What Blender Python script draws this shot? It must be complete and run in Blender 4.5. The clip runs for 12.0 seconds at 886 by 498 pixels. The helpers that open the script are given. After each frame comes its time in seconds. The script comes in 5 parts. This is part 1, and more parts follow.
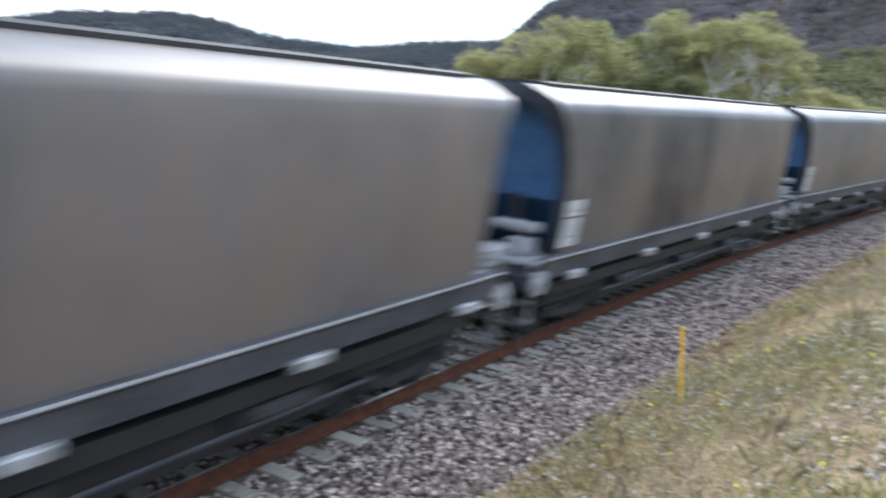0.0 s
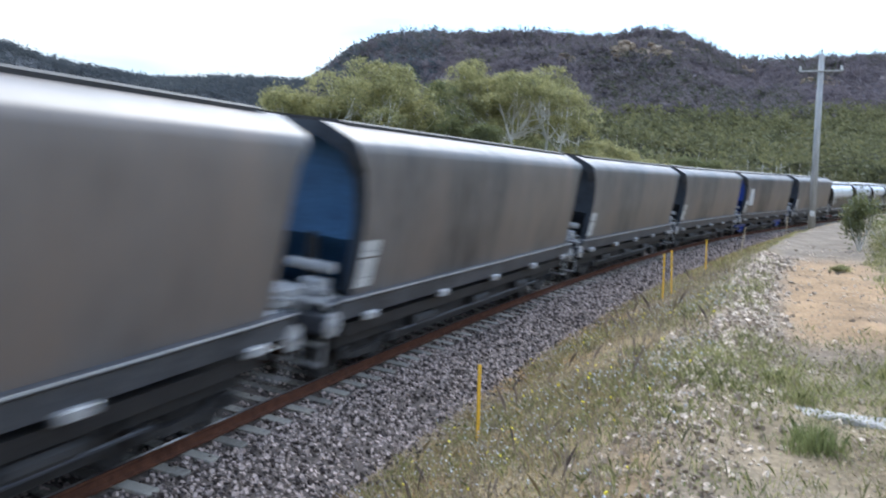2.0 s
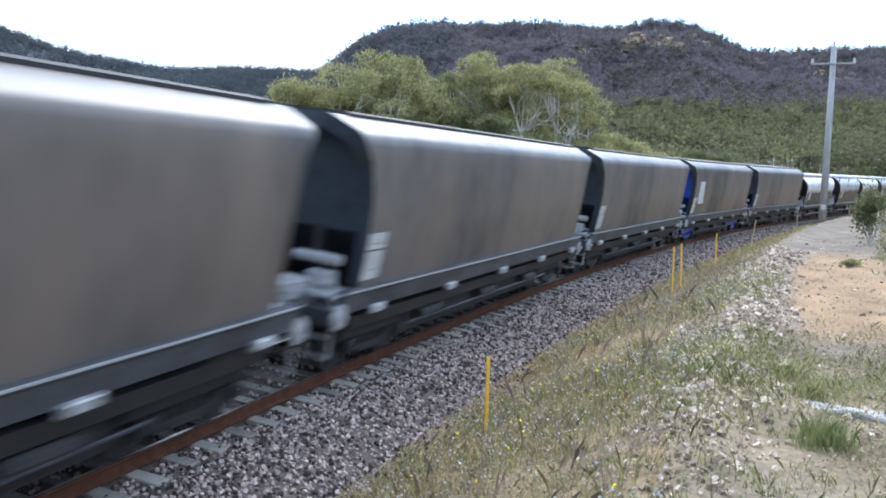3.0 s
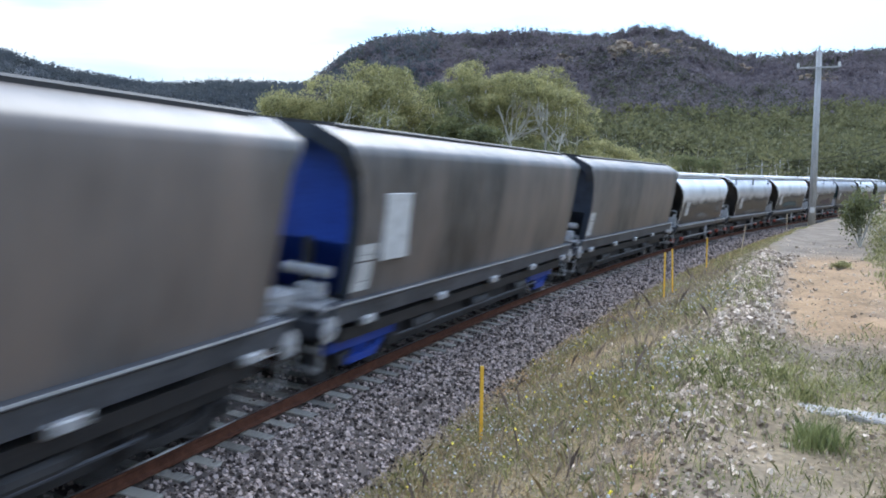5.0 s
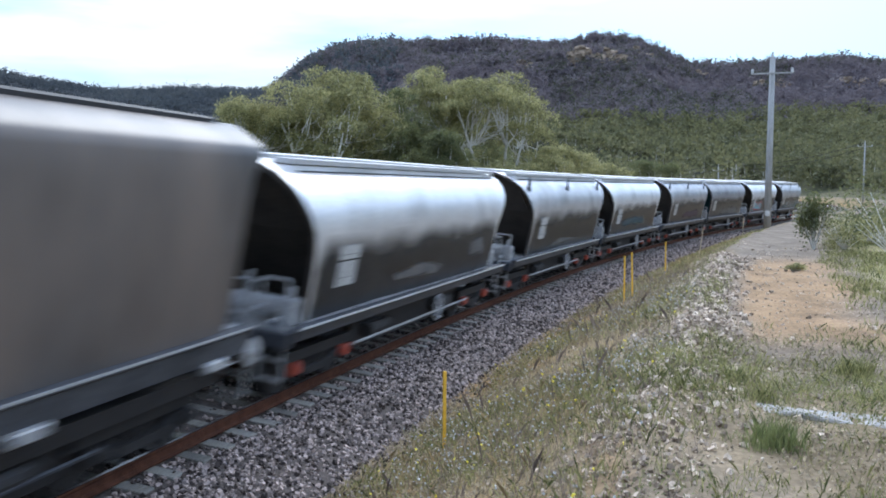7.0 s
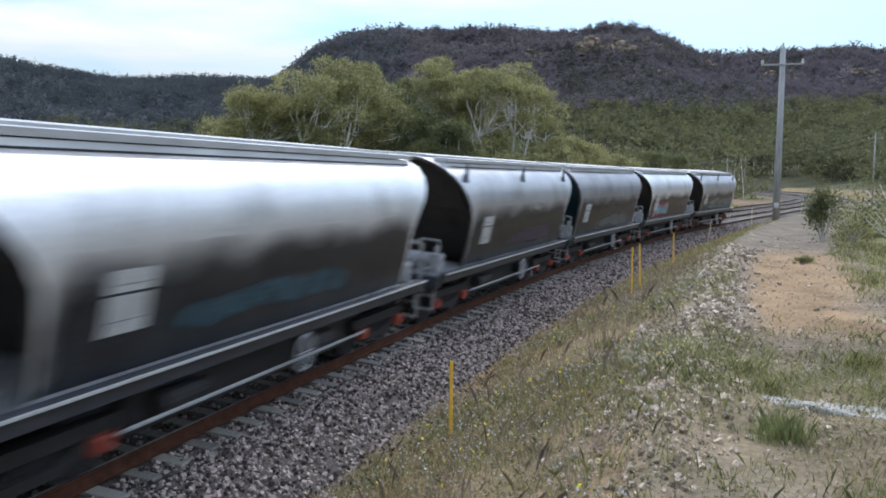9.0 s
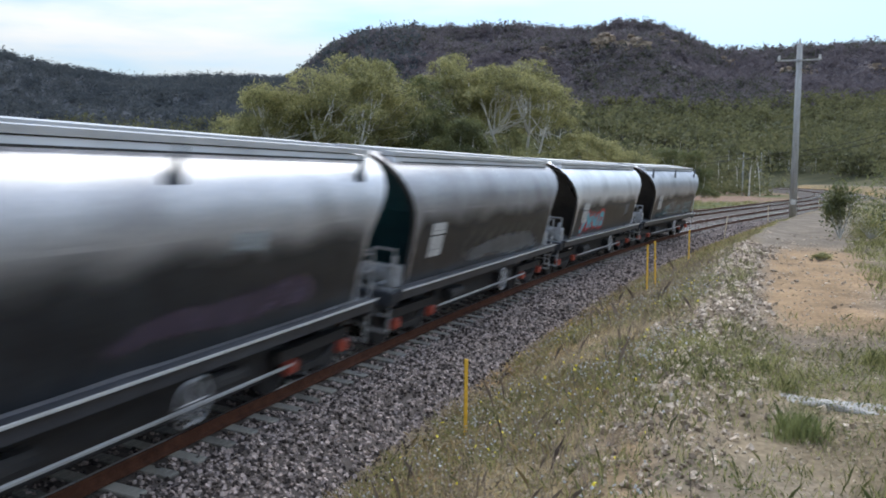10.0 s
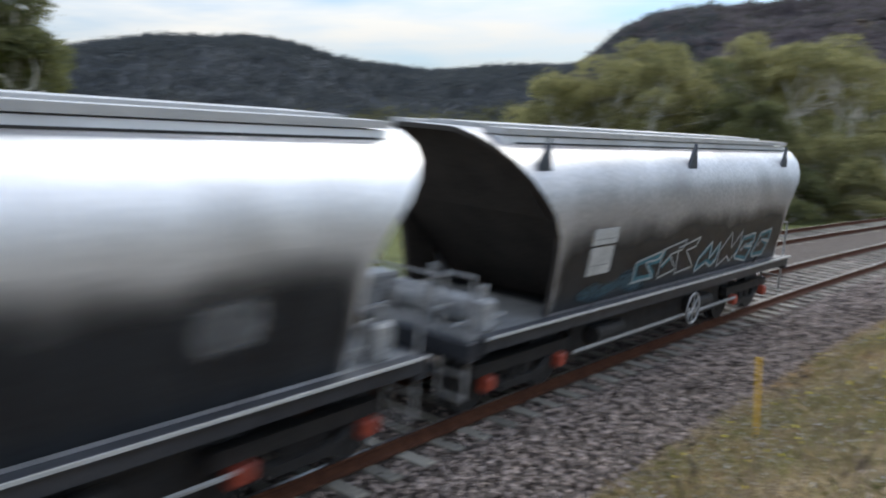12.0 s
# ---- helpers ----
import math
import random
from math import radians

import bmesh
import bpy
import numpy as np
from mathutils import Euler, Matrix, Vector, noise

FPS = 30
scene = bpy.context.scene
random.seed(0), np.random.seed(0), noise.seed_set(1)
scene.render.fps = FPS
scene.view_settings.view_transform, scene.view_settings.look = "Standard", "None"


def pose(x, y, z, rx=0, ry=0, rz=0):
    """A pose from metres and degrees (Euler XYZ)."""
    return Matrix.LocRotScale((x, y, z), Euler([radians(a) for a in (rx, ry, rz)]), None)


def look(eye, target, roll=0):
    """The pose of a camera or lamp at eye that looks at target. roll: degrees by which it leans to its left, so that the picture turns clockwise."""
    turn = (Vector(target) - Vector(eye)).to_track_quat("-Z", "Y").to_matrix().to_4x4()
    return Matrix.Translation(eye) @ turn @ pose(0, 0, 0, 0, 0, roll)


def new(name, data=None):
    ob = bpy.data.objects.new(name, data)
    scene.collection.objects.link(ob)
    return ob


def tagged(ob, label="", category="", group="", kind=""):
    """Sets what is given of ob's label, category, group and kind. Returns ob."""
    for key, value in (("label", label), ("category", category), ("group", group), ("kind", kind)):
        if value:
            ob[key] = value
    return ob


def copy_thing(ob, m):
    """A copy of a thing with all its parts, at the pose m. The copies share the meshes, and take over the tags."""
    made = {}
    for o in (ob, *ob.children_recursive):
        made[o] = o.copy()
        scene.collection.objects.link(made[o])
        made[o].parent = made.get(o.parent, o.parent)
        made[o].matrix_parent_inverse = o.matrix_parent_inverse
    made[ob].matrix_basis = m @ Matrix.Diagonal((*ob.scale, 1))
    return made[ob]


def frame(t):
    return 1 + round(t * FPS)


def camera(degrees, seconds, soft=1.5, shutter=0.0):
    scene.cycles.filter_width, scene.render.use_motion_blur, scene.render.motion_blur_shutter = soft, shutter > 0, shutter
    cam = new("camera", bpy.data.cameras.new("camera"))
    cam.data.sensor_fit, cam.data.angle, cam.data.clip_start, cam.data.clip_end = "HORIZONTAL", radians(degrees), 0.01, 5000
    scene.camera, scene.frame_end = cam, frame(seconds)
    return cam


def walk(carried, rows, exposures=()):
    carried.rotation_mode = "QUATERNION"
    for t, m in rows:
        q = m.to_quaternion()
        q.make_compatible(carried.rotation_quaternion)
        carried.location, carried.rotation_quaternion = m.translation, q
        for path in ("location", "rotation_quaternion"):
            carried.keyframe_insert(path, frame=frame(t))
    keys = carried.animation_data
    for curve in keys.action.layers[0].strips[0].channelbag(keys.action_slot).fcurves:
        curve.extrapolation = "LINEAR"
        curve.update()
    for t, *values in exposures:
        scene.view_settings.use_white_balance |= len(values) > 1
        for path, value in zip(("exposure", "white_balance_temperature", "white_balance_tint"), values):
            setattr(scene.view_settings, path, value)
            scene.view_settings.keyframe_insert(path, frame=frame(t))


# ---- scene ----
# World: z = 0 is the head of the near rail, the eye stands over the origin.
EYE = 3.2
cam = camera(53.6, 12.0, soft=1.8, shutter=0.75)
# seconds, yaw, pitch, roll
TURNS = [
    (0.0, -3.64, -6.82, 1.16), (0.5, -10.38, -7.05, 1.01), (1.0, -13.68, -5.23, -0.04), (1.5, -14.45, -3.73, -0.46),
    (2.0, -16.35, -4.34, -0.80), (2.5, -17.26, -5.37, -0.49), (3.0, -15.74, -4.85, -0.97),
    (5.0, -16.38, -4.21, 0.05), (5.5, -17.17, -3.95, 0.07), (6.0, -18.02, -3.76, 0.14), (6.5, -18.60, -3.70, 0.45),
    (7.0, -18.91, -3.86, 0.35), (9.0, -18.40, -4.50, 0.07), (9.5, -18.17, -4.55, 0.06), (10.0, -17.46, -4.65, 0.23),
    (10.5, -16.24, -4.69, 0.39), (11.0, -13.77, -4.68, 0.66), (11.5, -7.83, -4.84, 0.77), (12.0, 1.07, -5.34, 0.49),
]
EXPOSURES = [(t, stops, warm, 8) for t, stops, warm in ((0.0, 1.12, 6450), (0.5, 1.25, 6400), (1.0, 0.93, 6250), (1.5, 0.56, 6150), (2.0, 0.78, 6150), (2.5, 0.95, 6080), (3.0, 0.95, 6050), (5.0, 0.7, 5980), (6.5, 0.6, 5950), (9.0, 0.27, 6400), (10.5, 0.22, 6600), (12.0, 0.17, 6850))]
walk(cam, [(t, pose(0, 0, EYE, 90 + pitch, roll, yaw)) for t, yaw, pitch, roll in TURNS], EXPOSURES)

# ---- sky and light: bright broken overcast, a weak wide sun behind the cloud ----
SUN_EL, SUN_AZ = radians(43), radians(34)
world = bpy.data.worlds.new("sky")
scene.world = world
world.use_nodes = True
wn, wl = world.node_tree.nodes, world.node_tree.links
wn.clear()
w_out = wn.new("ShaderNodeOutputWorld")
w_bg = wn.new("ShaderNodeBackground")
w_sky = wn.new("ShaderNodeTexSky")
w_sky.sky_type, w_sky.sun_disc = "NISHITA", False
w_sky.sun_elevation, w_sky.sun_rotation = SUN_EL, SUN_AZ
w_co = wn.new("ShaderNodeTexCoord")
w_map = wn.new("ShaderNodeMapping")
w_map.inputs["Scale"].default_value = (1.3, 1.3, 7.0)
w_map.inputs["Location"].default_value = (0.35, 0.2, 0.1)
w_noise = wn.new("ShaderNodeTexNoise")
w_noise.inputs["Scale"].default_value, w_noise.inputs["Detail"].default_value = 1.5, 7.0
w_noise.inputs["Roughness"].default_value = 0.52
w_ramp = wn.new("ShaderNodeValToRGB")
w_ramp.color_ramp.elements[0].position, w_ramp.color_ramp.elements[1].position = 0.43, 0.63
w_ramp.color_ramp.elements[0].color, w_ramp.color_ramp.elements[1].color = (0.0, 0.0, 0.0, 1), (1, 1, 1, 1)
w_gain = wn.new("ShaderNodeVectorMath")
w_gain.operation = "MULTIPLY"
w_gain.inputs[1].default_value = (0.085, 0.105, 0.125)
w_mix = wn.new("ShaderNodeMix")
w_mix.data_type = "RGBA"
w_mix.inputs["B"].default_value = (0.86, 0.88, 0.91, 1)
wl.new(w_co.outputs["Generated"], w_map.inputs["Vector"])
wl.new(w_map.outputs["Vector"], w_noise.inputs["Vector"])
wl.new(w_noise.outputs["Fac"], w_ramp.inputs["Fac"])
wl.new(w_sky.outputs["Color"], w_gain.inputs[0])
wl.new(w_gain.outputs["Vector"], w_mix.inputs["A"])
wl.new(w_ramp.outputs["Color"], w_mix.inputs["Factor"])
w_sep = wn.new("ShaderNodeSeparateXYZ")
wl.new(w_co.outputs["Generated"], w_sep.inputs[0])
w_lift = wn.new("ShaderNodeMapRange")
w_lift.inputs["From Min"].default_value, w_lift.inputs["From Max"].default_value = 0.10, 0.75
w_lift.inputs["To Min"].default_value, w_lift.inputs["To Max"].default_value = 0.80, 2.9
wl.new(w_sep.outputs["Z"], w_lift.inputs["Value"])
w_zen = wn.new("ShaderNodeVectorMath")
w_zen.operation = "SCALE"
wl.new(w_mix.outputs["Result"], w_zen.inputs[0])
wl.new(w_lift.outputs["Result"], w_zen.inputs["Scale"])
wl.new(w_zen.outputs["Vector"], w_bg.inputs["Color"])
wl.new(w_bg.outputs["Background"], w_out.inputs["Surface"])
w_bg.inputs["Strength"].default_value = 1.0

sun = new("sun", bpy.data.lights.new("sun", "SUN"))
sun.data.energy, sun.data.angle, sun.data.color = 1.7, radians(34), (1.0, 0.97, 0.93)
sun_way = Vector((math.sin(SUN_AZ) * math.cos(SUN_EL), math.cos(SUN_AZ) * math.cos(SUN_EL), math.sin(SUN_EL)))
sun.matrix_world = look(sun_way * 60, (0, 0, 0))


# ---- materials ----
def material(name, low, high, scale=4.0, rough=0.8, metal=0.0, bump=0.3, fine=40.0, island=0.0, each=0.0, stretch=(1, 1, 1),
             stain=None, stain_scale=0.7, stain_at=(0.5, 0.65), spec=0.5, distance=0.02):
    """Two-scale noise between two colours, an optional stain colour, bump, and variation from piece to piece."""
    m = bpy.data.materials.new(name)
    m.use_nodes = True
    n, l = m.node_tree.nodes, m.node_tree.links
    b = n["Principled BSDF"]
    co = n.new("ShaderNodeTexCoord")
    mp = n.new("ShaderNodeMapping")
    mp.inputs["Scale"].default_value = stretch
    l.new(co.outputs["Object"], mp.inputs["Vector"])
    big, small = n.new("ShaderNodeTexNoise"), n.new("ShaderNodeTexNoise")
    big.inputs["Scale"].default_value, big.inputs["Detail"].default_value = scale, 6
    small.inputs["Scale"].default_value, small.inputs["Detail"].default_value = fine, 4
    l.new(mp.outputs["Vector"], big.inputs["Vector"])
    l.new(mp.outputs["Vector"], small.inputs["Vector"])
    add = n.new("ShaderNodeMath")
    add.operation = "MULTIPLY_ADD"
    add.inputs[1].default_value = 0.5
    l.new(small.outputs["Fac"], add.inputs[0])
    half = n.new("ShaderNodeMath")
    half.operation = "MULTIPLY"
    half.inputs[1].default_value = 0.5
    l.new(big.outputs["Fac"], half.inputs[0])
    l.new(half.outputs[0], add.inputs[2])
    ramp = n.new("ShaderNodeValToRGB")
    ramp.color_ramp.elements[0].position, ramp.color_ramp.elements[1].position = 0.34, 0.66
    ramp.color_ramp.elements[0].color, ramp.color_ramp.elements[1].color = (*low, 1), (*high, 1)
    fac = add.outputs[0]
    if island or each:
        src = n.new("ShaderNodeNewGeometry").outputs["Random Per Island"] if island else n.new("ShaderNodeObjectInfo").outputs["Random"]
        vary = n.new("ShaderNodeMath")
        vary.operation = "MULTIPLY_ADD"
        vary.inputs[1].default_value = island or each
        off = n.new("ShaderNodeMath")
        off.operation = "SUBTRACT"
        off.inputs[1].default_value = (island or each) / 2
        l.new(src, vary.inputs[0])
        l.new(fac, vary.inputs[2])
        l.new(vary.outputs[0], off.inputs[0])
        fac = off.outputs[0]
    l.new(fac, ramp.inputs["Fac"])
    colour = ramp.outputs["Color"]
    if stain:
        sn = n.new("ShaderNodeTexNoise")
        sn.inputs["Scale"].default_value, sn.inputs["Detail"].default_value = stain_scale, 8
        l.new(mp.outputs["Vector"], sn.inputs["Vector"])
        sr = n.new("ShaderNodeMapRange")
        sr.inputs["From Min"].default_value, sr.inputs["From Max"].default_value = stain_at
        l.new(sn.outputs["Fac"], sr.inputs["Value"])
        mx = n.new("ShaderNodeMix")
        mx.data_type = "RGBA"
        mx.inputs["B"].default_value = (*stain, 1)
        l.new(sr.outputs["Result"], mx.inputs["Factor"])
        l.new(colour, mx.inputs["A"])
        colour = mx.outputs["Result"]
    l.new(colour, b.inputs["Base Color"])
    b.inputs["Roughness"].default_value, b.inputs["Metallic"].default_value = rough, metal
    b.inputs["Specular IOR Level"].default_value = spec
    if bump:
        bp = n.new("ShaderNodeBump")
        bp.inputs["Strength"].default_value, bp.inputs["Distance"].default_value = bump, distance
        l.new(add.outputs[0], bp.inputs["Height"])
        l.new(bp.outputs["Normal"], b.inputs["Normal"])
    return m


M_BALLAST = material("ballast_bed", (0.045, 0.036, 0.031), (0.135, 0.112, 0.097), 9, 0.9, fine=35, bump=0.9, distance=0.04, spec=0.1)
M_STONE = material("ballast_stone", (0.046, 0.035, 0.030), (0.40, 0.325, 0.285), 3, 0.9, fine=30, island=0.7, bump=0.3, spec=0.25)
M_SLEEPER = material("grey_timber", (0.10, 0.09, 0.075), (0.27, 0.25, 0.21), 3, 0.9, fine=30, stretch=(1, 8, 8), each=0.3)
M_RAIL = material("rusty_rail", (0.05, 0.021, 0.013), (0.112, 0.047, 0.027), 6, 0.85, fine=50, spec=0.15)
M_RAILTOP = material("worn_steel", (0.20, 0.19, 0.18), (0.42, 0.41, 0.40), 6, 0.35, 0.9, fine=50, bump=0.1)
M_COAL = material("grimy_wagon_paint", (0.040, 0.0365, 0.034), (0.158, 0.144, 0.134), 0.6, 0.45, 0.0, 0.02, 4, each=0.22, stretch=(1.3, 1, 0.42), stain=(0.172, 0.14, 0.117), stain_scale=0.4, stain_at=(0.45, 0.68), spec=0.32, distance=0.01)
M_SILVER = material("dull_silver_paint", (0.60, 0.60, 0.605), (0.85, 0.85, 0.855), 1.2, 0.40, 0.5, 0.012, 18, each=0.12, stretch=(0.8, 1, 0.9), stain=(0.34, 0.33, 0.32), stain_scale=0.7, stain_at=(0.52, 0.88), spec=0.6, distance=0.01)
M_SILL = material("grey_sill_paint", (0.015, 0.017, 0.022), (0.055, 0.059, 0.068), 2, 0.5, 0.0, 0.15, 20)
M_SILL_FACE = material("scuffed_sill", (0.020, 0.022, 0.026), (0.082, 0.086, 0.095), 1.3, 0.55, 0.0, 0.1, 16, stretch=(0.7, 1, 1))
M_DARK = material("brake_dust_steel", (0.009, 0.009, 0.010), (0.036, 0.034, 0.033), 3, 0.7, 0.1, 0.25, 25)
M_PALE = material("pale_grey_metal", (0.22, 0.22, 0.22), (0.46, 0.46, 0.45), 5, 0.5, 0.0, 0.15, 30)
M_BLUE = material("faded_blue_paint", (0.02, 0.06, 0.13), (0.045, 0.13, 0.26), 2, 0.5, 0, 0.1, 20)
M_BRIGHT_BLUE = material("bright_blue_paint", (0.01, 0.035, 0.22), (0.02, 0.07, 0.38), 2, 0.45, 0, 0.1, 20)
M_TEAL = material("teal_paint", (0.015, 0.07, 0.085), (0.03, 0.12, 0.14), 2, 0.5, 0, 0.1, 20)
M_SLATE = material("dark_slate_paint", (0.012, 0.016, 0.022), (0.04, 0.05, 0.065), 2, 0.5, 0, 0.1, 20)
M_BROWN = material("dark_brown_steel", (0.022, 0.018, 0.015), (0.062, 0.051, 0.043), 2, 0.7, 0, 0.1, 20)
M_PLACARD = material("weathered_white", (0.34, 0.34, 0.325), (0.60, 0.60, 0.58), 4, 0.6, 0, 0.05, 30)
M_RED = material("red_oxide_bearing", (0.26, 0.04, 0.025), (0.45, 0.085, 0.045), 5, 0.6, 0, 0.1, 30)
M_STAKE = material("yellow_stake_paint", (0.62, 0.34, 0.02), (0.85, 0.50, 0.05), 6, 0.6, 0, 0.1, 30)
M_FADED = material("faded_timber", (0.36, 0.28, 0.18), (0.58, 0.48, 0.34), 6, 0.85, 0, 0.1, 30)
M_POLE = material("weathered_pole", (0.22, 0.22, 0.21), (0.40, 0.40, 0.39), 2, 0.85, 0, 0.3, 20, stretch=(6, 6, 0.6))
M_BARK = material("pale_gum_bark", (0.40, 0.37, 0.32), (0.80, 0.77, 0.71), 1.5, 0.9, 0, 0.4, 10, stretch=(1, 1, 0.4))
M_LEAF = material("gum_leaves", (0.125, 0.128, 0.050), (0.46, 0.425, 0.19), 0.35, 0.6, 0, 0, 2.0, island=0.25)
M_LEAF_DARK = material("dark_leaves", (0.075, 0.088, 0.036), (0.21, 0.215, 0.085), 0.35, 0.6, 0, 0, 2.0, island=0.25)
M_FOREST = material("forest_leaves", (0.055, 0.062, 0.028), (0.21, 0.20, 0.095), 0.06, 0.8, 0, 0, 0.5, island=0.12)
# Burnt woods and hillside, with a little haze mixed into their colours.
M_BURNT = material("burnt_woods", (0.112, 0.096, 0.106), (0.182, 0.158, 0.168), 0.03, 0.9, 0, 0, 0.3, island=0.1)
# Far ridge woods, blue-grey because haze is put into the colour.
M_FAR_HAZE = material("hazy_distant_woods", (0.046, 0.056, 0.066), (0.112, 0.122, 0.122), 0.02, 0.9, 0, 0, 0.2, island=0.1)
M_HILL = material("burnt_hillside", (0.112, 0.095, 0.103), (0.185, 0.16, 0.163), 0.02, 0.95, 0, 0.4, 0.12)
M_CLIFF = material("sandstone_cliff", (0.13, 0.10, 0.08), (0.42, 0.325, 0.225), 0.08, 0.95, 0, 0.8, 0.5, stretch=(1, 1, 2.5), distance=1.0)
M_GRASS = material("grass_blades", (0.095, 0.105, 0.036), (0.35, 0.33, 0.14), 0.8, 0.8, 0, 0, 5, island=0.5)
M_STRAW = material("dry_grass", (0.22, 0.16, 0.075), (0.50, 0.39, 0.205), 0.8, 0.85, 0, 0, 5, island=0.5)
M_RUBBLE = material("rubble_stone", (0.17, 0.125, 0.085), (0.58, 0.465, 0.345), 2, 0.9, 0, 0.5, 14, island=0.7)
M_STALK = material("dead_stalk", (0.13, 0.10, 0.08), (0.31, 0.25, 0.20), 2, 0.9, 0, 0, 5, island=0.4)
# Charred bark, its tone raised by the haze painted on the burnt slope.
M_CHAR = material("charred_bark", (0.06, 0.05, 0.054), (0.14, 0.12, 0.124), 0.05, 0.9, 0, 0, 0.4, island=0.25)
M_SURVIVOR = material("dark_hill_leaves", (0.045, 0.052, 0.038), (0.10, 0.105, 0.066), 0.05, 0.9, 0, 0, 0.3, island=0.1)
M_LUSH = material("lush_grass", (0.085, 0.105, 0.034), (0.24, 0.26, 0.10), 0.8, 0.7, 0, 0, 5, island=0.4)
M_GRAVEL = material("pad_gravel_stone", (0.22, 0.175, 0.13), (0.48, 0.40, 0.31), 2, 0.9, 0, 0.3, 14, island=0.6)
M_COVER = material("ground_cover_leaves", (0.17, 0.135, 0.085), (0.46, 0.385, 0.26), 0.9, 0.8, 0, 0, 5, island=0.5)
M_WALK = material("galvanised_walkway", (0.32, 0.32, 0.315), (0.54, 0.54, 0.53), 3, 0.6, 0.1, 0.1, 25)
M_BARS = material("worn_stencil", (0.16, 0.16, 0.16), (0.28, 0.28, 0.27), 4, 0.6, 0, 0, 20)
# Ridge floor, lightened and blued to hold the same painted haze as its woods.
M_FAR_FLOOR_HAZE = material("hazy_ridge_floor", (0.044, 0.051, 0.062), (0.075, 0.082, 0.092), 0.02, 0.95, 0, 0.4, 0.12)
M_SILVER_DULL = material("grimy_silver_paint", (0.36, 0.358, 0.368), (0.60, 0.598, 0.608), 1.2, 0.40, 0.5, 0.012, 18, each=0.2, stretch=(0.8, 1, 0.9), stain=(0.22, 0.21, 0.21), stain_scale=0.7, stain_at=(0.48, 0.85), spec=0.6, distance=0.01)
M_GREY_BODY = material("grimy_grey_paint", (0.20, 0.198, 0.205), (0.36, 0.355, 0.365), 1.2, 0.42, 0.4, 0.012, 18, stretch=(0.8, 1, 0.9), stain=(0.15, 0.14, 0.14), stain_scale=0.7, stain_at=(0.45, 0.8), distance=0.01)
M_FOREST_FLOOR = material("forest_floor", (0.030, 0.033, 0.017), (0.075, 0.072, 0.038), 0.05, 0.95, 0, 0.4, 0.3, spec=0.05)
M_CONCRETE = material("old_concrete", (0.24, 0.22, 0.19), (0.46, 0.43, 0.39), 3, 0.9, 0, 0.6, 20)
M_FLOWER = material("yellow_petals", (0.65, 0.50, 0.03), (0.85, 0.72, 0.06), 5, 0.7, 0, 0, 20)



def soil(m):
    """Lets the kinds of soil, laid out over the ground, tint its grain."""
    n, l = m.node_tree.nodes, m.node_tree.links
    b = n["Principled BSDF"]
    grain = b.inputs["Base Color"].links[0].from_socket
    at = n.new("ShaderNodeAttribute")
    at.attribute_name = "soil"
    up = n.new("ShaderNodeMix")
    up.data_type, up.blend_type = "RGBA", "MULTIPLY"
    up.inputs["Factor"].default_value = 1.0
    l.new(at.outputs["Color"], up.inputs["A"])
    l.new(grain, up.inputs["B"])
    l.new(up.outputs["Result"], b.inputs["Base Color"])


M_GROUND = material("soil_and_litter", (0.45, 0.43, 0.42), (1.25, 1.22, 1.2), 0.9, 0.95, fine=14, bump=0.8, distance=0.05, spec=0.08)
soil(M_GROUND)


def leafy(m, share=0.45):
    """Thin leaves: part of the light passes through them."""
    n, l = m.node_tree.nodes, m.node_tree.links
    b = n["Principled BSDF"]
    tr, mx = n.new("ShaderNodeBsdfTranslucent"), n.new("ShaderNodeMixShader")
    l.new(b.inputs["Base Color"].links[0].from_socket, tr.inputs["Color"])
    mx.inputs[0].default_value = share
    l.new(b.outputs["BSDF"], mx.inputs[1])
    l.new(tr.outputs["BSDF"], mx.inputs[2])
    l.new(mx.outputs[0], n["Material Output"].inputs["Surface"])


for leaf_material in (M_LEAF, M_LEAF_DARK, M_FOREST, M_BURNT, M_FAR_HAZE, M_SURVIVOR, M_GRASS, M_STRAW, M_LUSH, M_STALK, M_COVER):
    leafy(leaf_material)


# ---- mesh helpers ----
def mesh_of(name, verts, faces, mat, smooth=False):
    me = bpy.data.meshes.new(name)
    me.from_pydata([tuple(v) for v in verts] if not isinstance(verts, np.ndarray) else verts.tolist(), [], faces if isinstance(faces, list) else faces.tolist())
    me.materials.append(mat)
    if smooth:
        me.polygons.foreach_set("use_smooth", [True] * len(me.polygons))
    return me


def part(name, bm, mat, parent, label="", smooth=False):
    """Links a bmesh, or a mesh, as one part under its thing."""
    if isinstance(bm, bpy.types.Mesh):
        me = bm
    else:
        me = bpy.data.meshes.new(name)
        bmesh.ops.recalc_face_normals(bm, faces=bm.faces)
        bm.to_mesh(me)
        bm.free()
        me.materials.append(mat)
        if smooth:
            me.polygons.foreach_set("use_smooth", [True] * len(me.polygons))
    ob = new(name, me)
    ob.parent = parent
    if label:
        ob["label"] = label
    return ob


def box(bm, x0, x1, y0, y1, z0, z1, bevel=0.0, m=None):
    made = bmesh.ops.create_cube(bm, size=1, matrix=(m or Matrix()) @ Matrix.LocRotScale(((x0 + x1) / 2, (y0 + y1) / 2, (z0 + z1) / 2), None, (x1 - x0, y1 - y0, z1 - z0)))
    if bevel:
        edges = {e for v in made["verts"] for e in v.link_edges}
        bmesh.ops.bevel(bm, geom=list(edges), offset=bevel, segments=1, affect="EDGES")
    return bm


